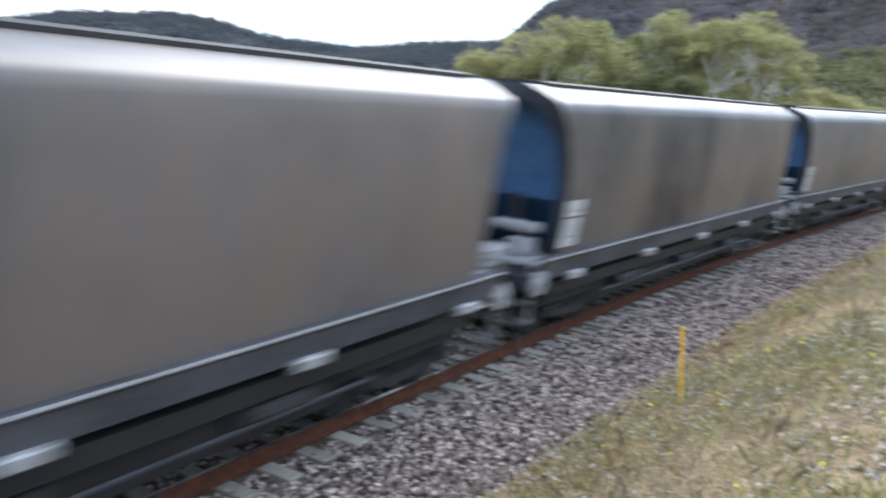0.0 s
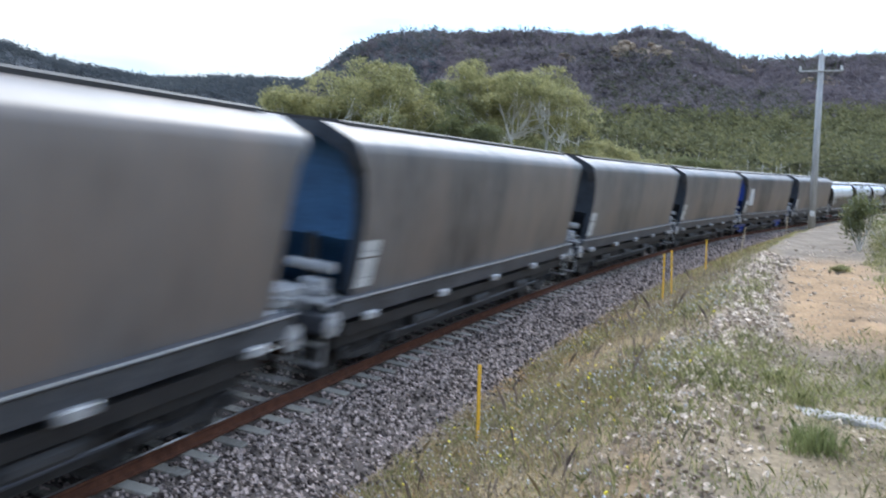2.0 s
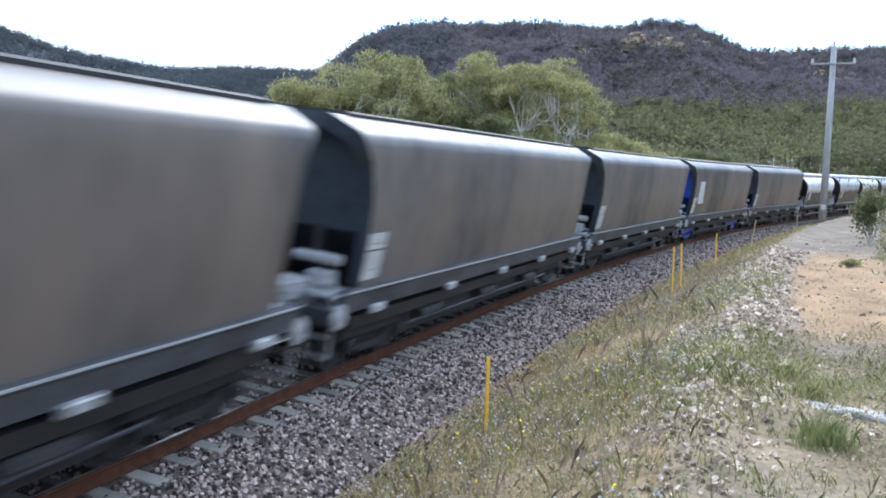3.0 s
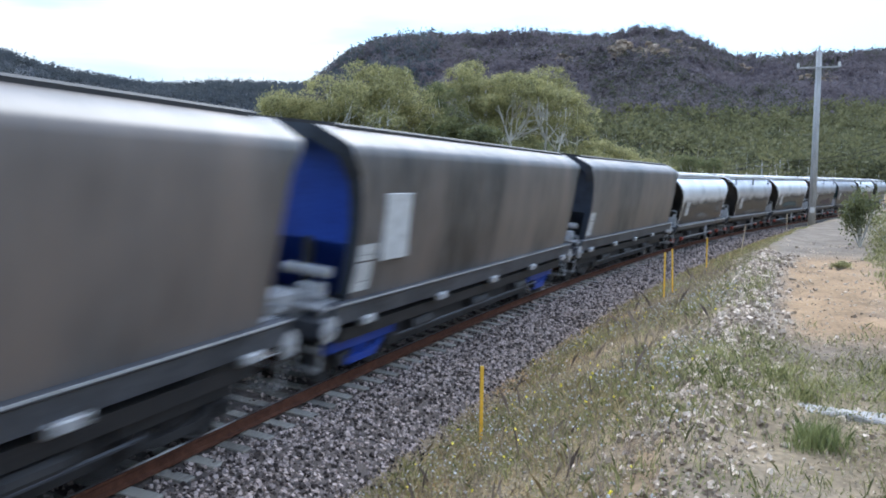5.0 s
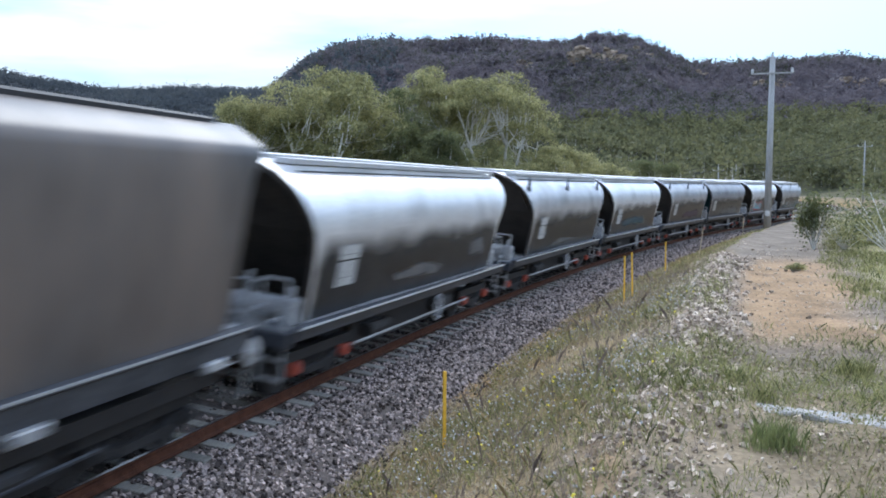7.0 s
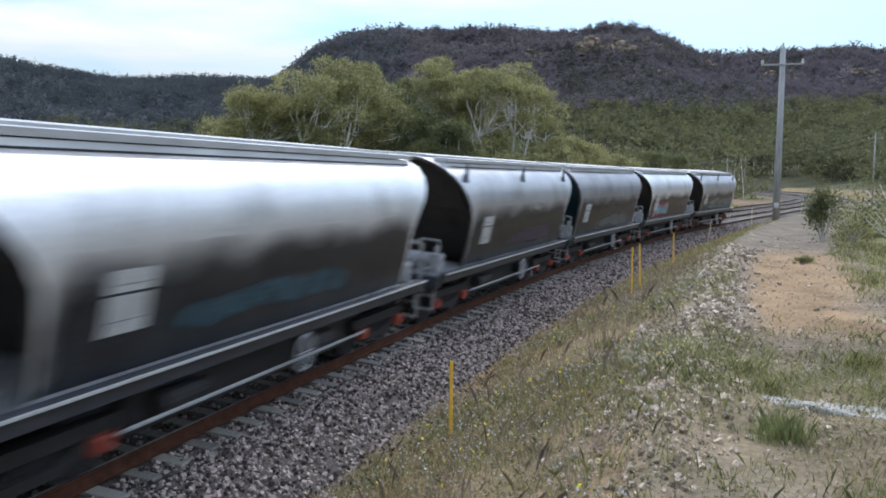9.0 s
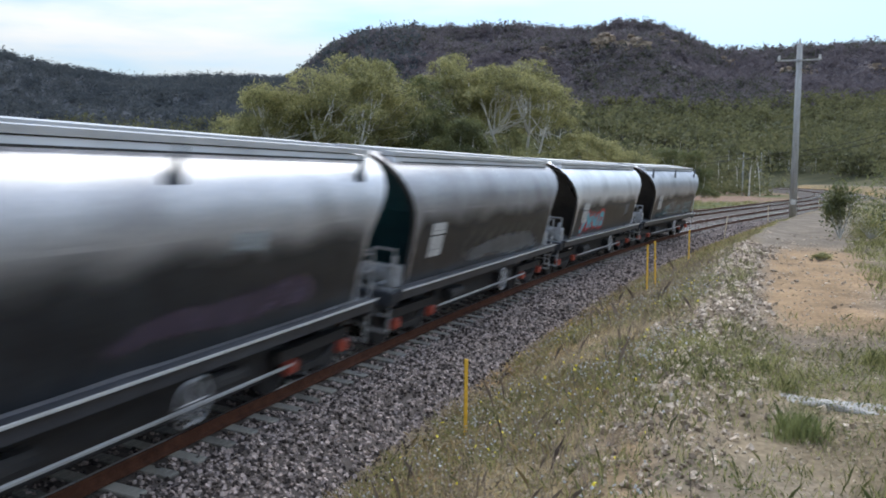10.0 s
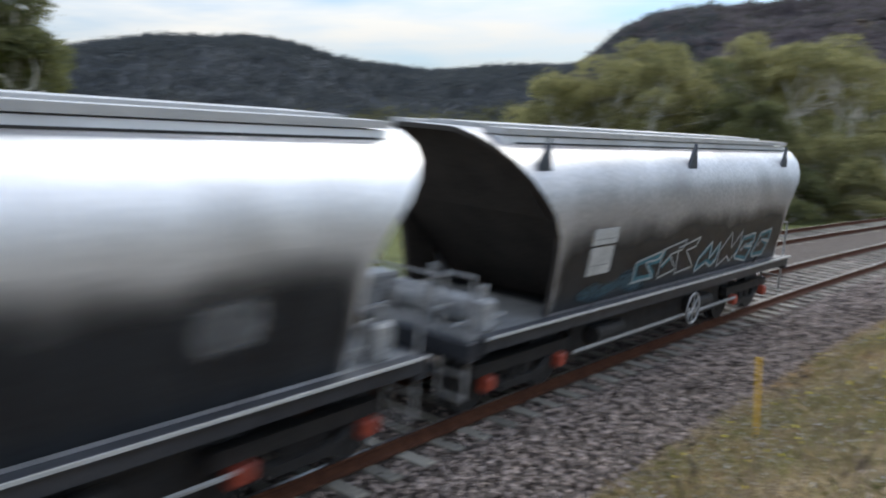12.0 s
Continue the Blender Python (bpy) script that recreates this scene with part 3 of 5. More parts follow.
def coal_wagon(end_mat):
    L, B = 7.55, 7.30
    w = new("coal_hopper_wagon")
    bm = bmesh.new()
    hull(bm, COAL_SIDE, coal_reach, 10)
    body = part("body", bm, M_COAL, w, smooth=True)
    body.data.set_sharp_from_angle(angle=radians(38))
    for d in (-1, 1):
        bm = bmesh.new()
        end_rim(bm, COAL_SIDE, coal_reach, d, 0.2)
        part("end_rim", bm, M_SLATE, body)
        bm = bmesh.new()
        v = [bm.verts.new((d * (B - 0.42), y, z)) for y, z in ((-1.36, 2.35), (1.36, 2.35), (1.41, 3.2), (1.30, 3.70), (0.8, 4.0), (-0.8, 4.0), (-1.30, 3.70), (-1.41, 3.2))]
        bm.faces.new(v)
        u = [bm.verts.new((d * (B - 1.7), y, 1.25)) for y in (-1.25, 1.25)]
        bm.faces.new((v[0], v[1], u[1], u[0]))
        part("end_sheet", bm, end_mat, w, "painted end sheet above a sloping floor")
        for y in (-0.55, 0.55):
            part("end_post", box(bmesh.new(), d * (B - 0.45) - 0.06, d * (B - 0.45) + 0.06, y - 0.07, y + 0.07, 1.2, 2.4), M_DARK, w)
        bm = bmesh.new()
        box(bm, d * L - 0.12, d * L + 0.12, -1.38, 1.38, 0.98, 1.26, 0.02)
        head = part("headstock", bm, M_SILL, w)
        bm = bmesh.new()
        for y in (-1.30, -0.88):
            rod(bm, (d * L, y, 0.45), (d * L, y, 1.62), 0.022, n=6)
        for z in (0.47, 0.78, 1.08, 1.36, 1.62):
            rod(bm, (d * L, -1.30, z), (d * L, -0.88, z), 0.02, n=6)
        part("step_ladder", bm, M_PALE, head, "pale grey shunter's step")
        bm = bmesh.new()
        box(bm, d * L - 0.5, d * L + 0.2, -0.75, -0.25, 1.28, 1.62, 0.05)
        rod(bm, (d * (L - 0.1), -1.15, 1.34), (d * (L - 0.1), -0.1, 1.34), 0.10, n=10)
        part("brake_gear", bm, M_PALE, head)
        bm = bmesh.new()
        rod(bm, (d * (L - 0.05), -1.42, 1.12), (d * (L - 0.05), -1.36, 1.12), 0.19, n=18)
        rod(bm, (d * (L - 0.05), -1.50, 1.12), (d * (L - 0.05), -1.30, 1.12), 0.05, n=8)
        part("hand_brake_wheel", bm, M_PALE, head, "pale round hand-brake wheel")
        part("end_platform", box(bmesh.new(), min(d * 6.75, d * 7.6), max(d * 6.75, d * 7.6), -1.36, -0.5, 1.40, 1.44, 0.01), M_PALE, head, "pale steel end platform")
        bm = bmesh.new()
        box(bm, d * 7.1 - 0.16, d * 7.1 + 0.16, -1.0, -0.6, 1.45, 1.72, 0.03)
        rod(bm, (d * 7.1, -1.1, 1.9), (d * 7.1, -0.3, 1.9), 0.09, n=10)
        part("air_valve", bm, M_PALE, head)
        part("step_panel", box(bmesh.new(), d * L - 0.02, d * L + 0.02, -1.22, -0.96, 0.95, 1.40, 0.01), M_SILL, head)
        coupler(d * (L + 0.05), d, w)
    for side in (-1, 1):
        bm = bmesh.new()
        y = side * 1.36
        prism(bm, [(y, 1.15), (y + side * 0.03, 1.15), (y + side * 0.06, 1.42), (y + side * 0.09, 1.445), (y + side * 0.09, 1.485), (y - side * 0.1, 1.485), (y - side * 0.1, 1.15)], -L + 0.12, L - 0.12)
        sill = part("side_sill", bm, M_SILL_FACE, w, "scuffed grey-blue side sill")
        part("sill_edge", prism(bmesh.new(), [(y + side * 0.085, 1.465), (y + side * 0.10, 1.465), (y + side * 0.10, 1.492), (y + side * 0.085, 1.492)], -L + 0.13, L - 0.13), M_PALE, sill, "pale strip along the sill's top edge")
        for i in range(5):
            x = -6.3 + i * 3.2
            bm = bmesh.new()
            box(bm, x - 0.20, x + 0.20, y + side * 0.0, y + side * 0.12, 1.06, 1.19, 0.02)
            part("bracket", bm, M_PALE, sill)
        bm = bmesh.new()
        prism(bm, [(side * 1.14, 0.80), (side * 1.26, 0.80), (side * 1.30, 1.02), (side * 1.14, 1.02)], -6.9, 6.9)
        part("door_beam", bm, M_DARK, w)
        part("pull_rod", rod(bmesh.new(), (-4.6, side * 1.22, 0.56), (4.6, side * 1.22, 0.56), 0.028, n=6), M_SILL, w)
    bm = bmesh.new()
    prism(bm, [(-0.92, 4.05), (-0.92, 4.16), (-0.86, 4.19), (0.86, 4.19), (0.92, 4.16), (0.92, 4.05)], -B + 0.35, B - 0.35)
    part("top_cover", bm, M_DARK, w, "black rim round the loading top")
    bm = bmesh.new()
    for x in (-3.9, -1.3, 1.3, 3.9):
        v = [bm.verts.new((x + a, y, z)) for a, y, z in ((-1.2, -1.15, 1.2), (1.2, -1.15, 1.2), (1.2, 1.15, 1.2), (-1.2, 1.15, 1.2), (-0.4, -0.5, 0.42), (0.4, -0.5, 0.42), (0.4, 0.5, 0.42), (-0.4, 0.5, 0.42))]
        for f in ((0, 1, 5, 4), (1, 2, 6, 5), (2, 3, 7, 6), (3, 0, 4, 7), (4, 5, 6, 7)):
            bm.faces.new([v[i] for i in f])
    part("discharge_hopper", bm, M_DARK, w)
    part("underframe", box(bmesh.new(), -7.3, 7.3, -1.1, 1.1, 0.98, 1.3, 0.03), M_DARK, w)
    for side in (-1, 1):
        part("door_trough", box(bmesh.new(), -4.3, 4.3, side * 0.98 - 0.04, side * 0.98 + 0.04, 0.30, 1.1, 0.02), M_DARK, w)
        for x in (-3.4, -0.1, 3.1):
            part("air_tank", rod(bmesh.new(), (x - 0.5, side * 1.12, 0.62), (x + 0.5, side * 1.12, 0.62), 0.13, n=12), M_DARK, w)
    data_panel(w, -6.83, -6.24, 1.60, 2.36, lambda z: float(np.interp(z, [q[1] for q in COAL_SIDE], [q[0] for q in COAL_SIDE])))
    for x in (-5.6, 5.6):
        bogie(x, w)
    return w


GRAIN_SIDE = [(1.27, 1.22), (1.325, 1.55), (1.38, 1.95), (1.425, 2.35), (1.445, 2.65), (1.42, 2.92), (1.34, 3.14), (1.20, 3.34), (1.00, 3.50), (0.74, 3.62), (0.45, 3.70)]


BODY_BACK = 0.5
BODY_PARTS = ("body", "end_sheet", "roof_walkway", "roof_hatch", "lifting_lug", "data_panel", "overpaint_band", "smudge", "graffiti", "graffiti_ground", "graffiti_fill")


def grain_wagon(brackets, end_mat, nose=0.0):
    L = 5.95
    x0, x1 = -5.9, 5.9
    w = new("grain_hopper_wagon")
    bm = bmesh.new()
    hull(bm, GRAIN_SIDE, grain_reach, 8)
    body = part("body", bm, M_SILVER, w, smooth=True)
    for x, d in ((x0, 1), (x1, -1)):
        bm = bmesh.new()
        end_rim(bm, GRAIN_SIDE, grain_reach, -d, 0.08)
        part("end_rim", bm, M_BROWN, body)
        bm = bmesh.new()
        v = [bm.verts.new((x + d * e, y, z)) for e, y, z in ((0.95, -1.34, 2.6), (0.95, 1.34, 2.6), (0.42, 1.1, 3.3), (0.14, 0.45, 3.64), (0.14, -0.45, 3.64), (0.42, -1.1, 3.3))]
        bm.faces.new(v)
        u = [bm.verts.new((x + d * 2.5, y, 1.2)) for y in (-1.30, 1.30)]
        bm.faces.new((v[0], v[1], u[1], u[0]))
        part("end_sheet", bm, end_mat, w, "dark sloping end sheet")
        bm = bmesh.new()
        box(bm, d * -L - 0.1, d * -L + 0.1, -1.38, 1.38, 0.94, 1.20, 0.02)
        head = part("headstock", bm, M_SILL, w)
        bm = bmesh.new()
        xe = -d * L
        for y in (-1.28, -0.86):
            rod(bm, (xe, y, 0.42), (xe, y, 1.98), 0.022, n=6)
        for z in (0.45, 0.75, 1.04, 1.65, 1.97):
            rod(bm, (xe, -1.28, z), (xe, -0.86, z), 0.02, n=6)
        rod(bm, (xe, -0.86, 1.9), (xe, 1.2, 1.9), 0.018, n=6)
        rod(bm, (xe, 1.2, 1.2), (xe, 1.2, 1.9), 0.018, n=6)
        part("end_handrail", bm, M_PALE, head, "pale step ladder and handrail")
        coupler(xe, -d, w)
    # the deck ahead of the body, with its brake gear
    part("end_platform", box(bmesh.new(), -L, -3.4, -1.34, 1.34, 1.14, 1.20, 0.01), M_BARS, w, "dusty grey end platform")
    part("end_platform", box(bmesh.new(), 3.4, L, -1.34, 1.34, 1.14, 1.20, 0.01), M_BARS, w, "dusty grey end platform")
    bm = bmesh.new()
    rod(bm, (-5.35, -0.95, 1.42), (-5.35, 0.4, 1.42), 0.19, n=14)
    box(bm, -5.75, -5.15, 0.5, 0.95, 1.2, 1.65, 0.04)
    rod(bm, (-5.75, -0.5, 1.2), (-5.75, -0.5, 2.0), 0.05, n=8)
    part("brake_cylinder", bm, M_PALE, w)
    for d in (-1, 1):
        bm = bmesh.new()
        for y, z in ((-1.05, 1.34), (-0.75, 1.5), (0.35, 1.3)):
            rod(bm, (d * 4.9, y, z), (d * 5.85, y + 0.12, z - 0.06), 0.035, n=6)
        rod(bm, (d * 5.1, -1.1, 1.26), (d * 5.1, 0.9, 1.26), 0.045, n=6)
        part("air_pipe", bm, M_PALE, w)
        bm = bmesh.new()
        box(bm, d * 5.45 - 0.14, d * 5.45 + 0.14, -1.22, -0.92, 1.2, 1.62, 0.04)
        rod(bm, (d * 5.45, -1.07, 1.62), (d * 5.45, -1.07, 1.78), 0.06, n=8)
        part("brake_valve", bm, M_PALE, w, "pale dusty brake valve")
    for side in (-1, 1):
        bm = bmesh.new()
        y = side * 1.38
        prism(bm, [(y, 1.05), (y + side * 0.05, 1.05), (y + side * 0.05, 1.20), (y + side * 0.10, 1.21), (y + side * 0.10, 1.25), (y - side * 0.06, 1.25), (y - side * 0.06, 1.05)], -L + 0.1, L - 0.1)
        sill = part("side_sill", bm, M_SILL, w)
        part("sill_edge", prism(bmesh.new(), [(y + side * 0.09, 1.225), (y + side * 0.108, 1.225), (y + side * 0.108, 1.258), (y + side * 0.09, 1.258)], -L + 0.11, L - 0.11), M_PLACARD, sill, "pale strip along the sill's top edge")
        bm = bmesh.new()
        prism(bm, [(side * 0.62, 3.65), (side * 0.97, 3.65), (side * 0.97, 3.73), (side * 0.62, 3.73)], x0 + 0.3, x1 - 0.3)
        walkway = part("roof_walkway", bm, M_WALK, w, "grey steel roof walkway")
        bm = bmesh.new()
        prism(bm, [(side * 0.985, 3.535), (side * 1.005, 3.535), (side * 1.005, 3.56), (side * 0.985, 3.56)], x0 + 0.5, x1 - 0.5)
        part("gutter_rail", bm, M_DARK, walkway)
        bm = bmesh.new()
        prism(bm, [(side * 0.60, 3.55), (side * 0.955, 3.50), (side * 0.935, 3.632), (side * 0.60, 3.632)], x0 + 0.32, x1 - 0.32)
        part("coaming", bm, M_SILVER, walkway, "bright silver strip under the walkway")
        for i in range(7):
            x = -4.2 + 1.4 * i
            verts, faces = [], []
            for y, z in GRAIN_SIDE:
                for e in (-0.009, 0.009):
                    verts.append((x + e, side * (y + 0.002), z + 0.001))
            for k in range(len(GRAIN_SIDE) - 1):
                faces.append((2 * k, 2 * k + 1, 2 * k + 3, 2 * k + 2))
            part("panel_seam", mesh_of("panel_seam", verts, faces, M_SILVER_DULL, True), None, body)
        bm = bmesh.new()
        rod(bm, (-3.2, side * 1.2, 0.55), (3.4, side * 1.2, 0.55), 0.028, n=6)
        part("pull_rod", bm, M_PALE, w)
    bm = bmesh.new()
    prism(bm, [(-0.42, 3.68), (-0.42, 3.76), (0.42, 3.76), (0.42, 3.68)], x0 + 0.5, x1 - 0.5)
    part("roof_hatch", bm, M_WALK, w, "long loading hatch on the roof")
    if brackets:
        for x in (-5.0, -0.2, 4.75):
            for side in (-1, 1):
                bm = bmesh.new()
                v = [(x - 0.30, side * 1.29, 3.22), (x + 0.06, side * 1.29, 3.22), (x + 0.06, side * 1.24, 3.64), (x - 0.30, side * 1.24, 3.22), (x + 0.06, side * 1.24, 3.22), (x + 0.06, side * 1.19, 3.64)]
                q = [bm.verts.new(p) for p in v]
                for f in ((0, 1, 2), (3, 5, 4), (0, 3, 4, 1), (1, 4, 5, 2), (2, 5, 3, 0)):
                    bm.faces.new([q[i] for i in f])
                part("lifting_lug", bm, M_SLATE, w, "dark triangular lifting lug")
    bm = bmesh.new()
    for x in (-2.6, 0.3, 3.2):
        v = [bm.verts.new((x + a, y, z)) for a, y, z in ((-1.3, -1.1, 1.2), (1.3, -1.1, 1.2), (1.3, 1.1, 1.2), (-1.3, 1.1, 1.2), (-0.4, -0.4, 0.42), (0.4, -0.4, 0.42), (0.4, 0.4, 0.42), (-0.4, 0.4, 0.42))]
        for f in ((0, 1, 5, 4), (1, 2, 6, 5), (2, 3, 7, 6), (3, 0, 4, 7), (4, 5, 6, 7)):
            bm.faces.new([v[i] for i in f])
    part("discharge_hopper", bm, M_DARK, w)
    part("underframe", box(bmesh.new(), -L + 0.1, L - 0.1, -1.1, 1.1, 0.88, 1.12, 0.03), M_DARK, w)
    for side in (-1, 1):
        part("door_trough", box(bmesh.new(), -2.9, 3.1, side * 0.92 - 0.04, side * 0.92 + 0.04, 0.32, 1.0, 0.02), M_DARK, w)
        for x in (-2.0, 1.7):
            part("air_tank", rod(bmesh.new(), (x - 0.45, side * 1.08, 0.66), (x + 0.45, side * 1.08, 0.66), 0.14, n=12), M_DARK, w)
    data_panel(w, -3.85, -3.12, 1.72, 2.40, lambda z: float(np.interp(z, [q[1] for q in GRAIN_SIDE], [q[0] for q in GRAIN_SIDE])))
    bm = bmesh.new()
    for i in range(18):
        a, b = 2 * math.pi * i / 18, 2 * math.pi * (i + 1) / 18
        rod(bm, (0.6 + 0.27 * math.cos(a), -1.44, 0.75 + 0.27 * math.sin(a)), (0.6 + 0.27 * math.cos(b), -1.44, 0.75 + 0.27 * math.sin(b)), 0.02, n=5)
    for i in range(4):
        a = math.pi * i / 4
        rod(bm, (0.6 - 0.26 * math.cos(a), -1.44, 0.75 - 0.26 * math.sin(a)), (0.6 + 0.26 * math.cos(a), -1.44, 0.75 + 0.26 * math.sin(a)), 0.012, n=4)
    part("hand_brake_wheel", bm, M_PALE, w, "pale spoked hand-brake wheel")
    for x in (-4.3, 4.5):
        bogie(x, w, bearing=M_RED)
    for piece in [body] + [c for c in body.children if c.name.startswith("end_rim")]:
        for vert in piece.data.vertices:
            if vert.co.x > 0:
                vert.co.x *= 1.022
    if nose:
        # an end that stands nearly upright at the front
        for piece in [body] + [c for c in body.children if c.name.startswith("end_rim")]:
            for vert in piece.data.vertices:
                if vert.co.x < 0:
                    vert.co.x -= nose * min(1.0, -vert.co.x / 4.6) * float(np.interp(vert.co.z, (2.3, 3.0, 3.75), (1.0, 0.55, 0.0)))
        for child in w.children:
            if child.name.startswith("data_panel"):
                child.location.x -= nose
    if brackets:
        # the lugged kind carries its body further back
        for child in w.children:
            if child.name.split(".")[0] in BODY_PARTS:
                child.location.x += BODY_BACK
    return w


# ---- the train ----
COAL_PITCH, GRAIN_PITCH, FIRST = 16.3, 12.95, 0.18


def repaint(ob, name, mat):
    for child in ob.children:
        if child.name.split(".")[0] == name:
            child.material_slots[0].link = "OBJECT"
            child.material_slots[0].material = mat


GRAIN_WORDS = (
    "silver grain wagon with pale smudges, round roof", "silver grain wagon with dark lifting lugs", "silver grain wagon with a bluish lower side",
    "silver grain wagon with lugs and purplish smudges", "grimy grey grain wagon with blue-green end and graffiti",
    "silver grain wagon with red and cyan graffiti", "silver grain wagon with lugs and outlined teal graffiti")


def build_train():
    train = []
    master = coal_wagon(M_SLATE)
    ends = [M_SLATE, M_SLATE, M_BLUE, M_BLUE, M_BLUE, M_SLATE, M_SLATE, M_BRIGHT_BLUE, M_SLATE]
    words = {M_SLATE: "grimy brown coal wagon with dark ends", M_BLUE: "grimy brown coal wagon with faded blue ends", M_BRIGHT_BLUE: "grimy brown coal wagon with bright blue ends"}
    for i in range(9):
        s = FIRST + COAL_PITCH * (i - 1) + COAL_PITCH / 2
        w = master if i == 0 else copy_thing(master, Matrix())
        repaint(w, "end_sheet", ends[i])
        tagged(w, words[ends[i]] + ", rolling on rails", "freight wagon", "wagons of the train")
        train.append((w, s))
    plain, lugged, long_nosed = grain_wagon(False, M_BROWN), grain_wagon(True, M_BROWN), grain_wagon(False, M_BROWN, 0.7)
    used = set()
    start = FIRST + COAL_PITCH * 8
    for i, kind in enumerate((long_nosed, lugged, plain, lugged, long_nosed, plain, lugged)):
        s = start + GRAIN_PITCH * i + GRAIN_PITCH / 2
        w = kind if kind not in used else copy_thing(kind, Matrix())
        used.add(kind)
        if i in (1, 3):
            repaint(w, "body", M_SILVER_DULL)
        if i == 4:
            repaint(w, "end_sheet", M_TEAL)
            repaint(w, "body", M_GREY_BODY)
        tagged(w, GRAIN_WORDS[i], "freight wagon", "wagons of the train")
        train.append((w, s))
    return train


TRAIN = build_train()


def run(t):
    """Metres that the train has gone by t seconds."""
    return 16.46 * t - 0.0155 * t * t


# ---- paint sprayed on the sides: strokes and patches lying on the curved sheet ----
def sheet_y(z):
    return float(np.interp(z, [q[1] for q in GRAIN_SIDE], [q[0] for q in GRAIN_SIDE]))


def strokes(parent, name, lines, width, mat, label, proud=0.006):
    """Ribbons along polylines of (x, z) on the near side."""
    verts, faces = [], []
    for line in lines:
        pts = [Vector((a, b)) for a, b in line]
        fine = []
        for p, q in zip(pts, pts[1:]):
            fine += [p.lerp(q, i / 5) for i in range(5)]
        fine.append(pts[-1])
        k = len(verts)
        for i, p in enumerate(fine):
            way = (fine[min(i + 1, len(fine) - 1)] - fine[max(i - 1, 0)]).normalized()
            for d in (-1, 1):
                x, z = p.x - way.y * d * width / 2, p.y + way.x * d * width / 2
                verts.append((x, -sheet_y(z) - proud, z))
        faces += [(k + 2 * i, k + 2 * i + 1, k + 2 * i + 3, k + 2 * i + 2) for i in range(len(fine) - 1)]
    part(name, mesh_of(name, verts, faces, mat), None, parent, label)


def patch(parent, name, x0, x1, z0, z1, seed, mat, label, proud=0.004, rough=0.08, low_side=False):
    """An uneven patch of paint on the near side; a low-side one also holds painted shade."""
    rng = np.random.default_rng(seed)
    n, k = 32, 10
    lo, hi = rng.normal(0, rough, n + 1), rng.normal(0, rough, n + 1)
    ease = np.ones(7) / 7
    lo, hi = z0 + 2 * np.convolve(lo, ease, "same"), z1 + 2 * np.convolve(hi, ease, "same")
    round_off = np.sin(np.linspace(0.12, math.pi - 0.12, n + 1)) ** 0.3
    hi = lo + (hi - lo) * (round_off if rough > 0.02 else 1.0)
    verts, faces = [], []
    for i in range(n + 1):
        for j in range(k + 1):
            z = max(1.27, lo[i] + (hi[i] - lo[i]) * j / k)
            verts.append((x0 + (x1 - x0) * i / n + rng.normal(0, 0.02), -sheet_y(z) - proud, z))
    for i in range(n):
        for j in range(k):
            a = i * (k + 1) + j
            faces.append((a, a + k + 1, a + k + 2, a + 1))
    me = mesh_of(name, verts, faces, mat, True)
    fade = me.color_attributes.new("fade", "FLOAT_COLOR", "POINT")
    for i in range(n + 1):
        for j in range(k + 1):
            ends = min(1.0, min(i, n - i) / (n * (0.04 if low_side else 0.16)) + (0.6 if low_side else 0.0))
            # a low-side band fades upwards, so its painted shade ends softly
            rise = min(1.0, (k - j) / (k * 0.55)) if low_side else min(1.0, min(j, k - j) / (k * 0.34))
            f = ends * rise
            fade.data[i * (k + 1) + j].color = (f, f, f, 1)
    part(name, me, None, parent, label)


def scrawl(x0, x1, z0, z1, loops, seed):
    """Loose sprayed loops and slashes that form no letters."""
    rng = np.random.default_rng(seed)
    out, w, h = [], (x1 - x0) / loops, z1 - z0
    for i in range(loops):
        cx, cz = x0 + (i + rng.uniform(0.3, 0.7)) * w, z0 + h * rng.uniform(0.42, 0.58)
        a0, sweep, tilt = rng.uniform(0, 6.3), rng.uniform(2.6, 5.0) * rng.choice((-1, 1)), rng.uniform(0.2, 0.7)
        k = np.linspace(0, 1, 12)
        ang = a0 + sweep * k
        r = 0.35 + 0.6 * k * rng.uniform(0.4, 1.0)
        out.append([(cx + w * 0.6 * q * math.cos(b) + tilt * h * 0.4 * math.sin(b) * q, min(z1, max(z0, cz + h * 0.52 * q * math.sin(b)))) for q, b in zip(r, ang)])
        if rng.random() < 0.7:
            out.append([(cx - w * rng.uniform(0.2, 0.6), z0), (cx - w * 0.1, cz), (cx + w * rng.uniform(0.2, 0.7), z1)])
    return out


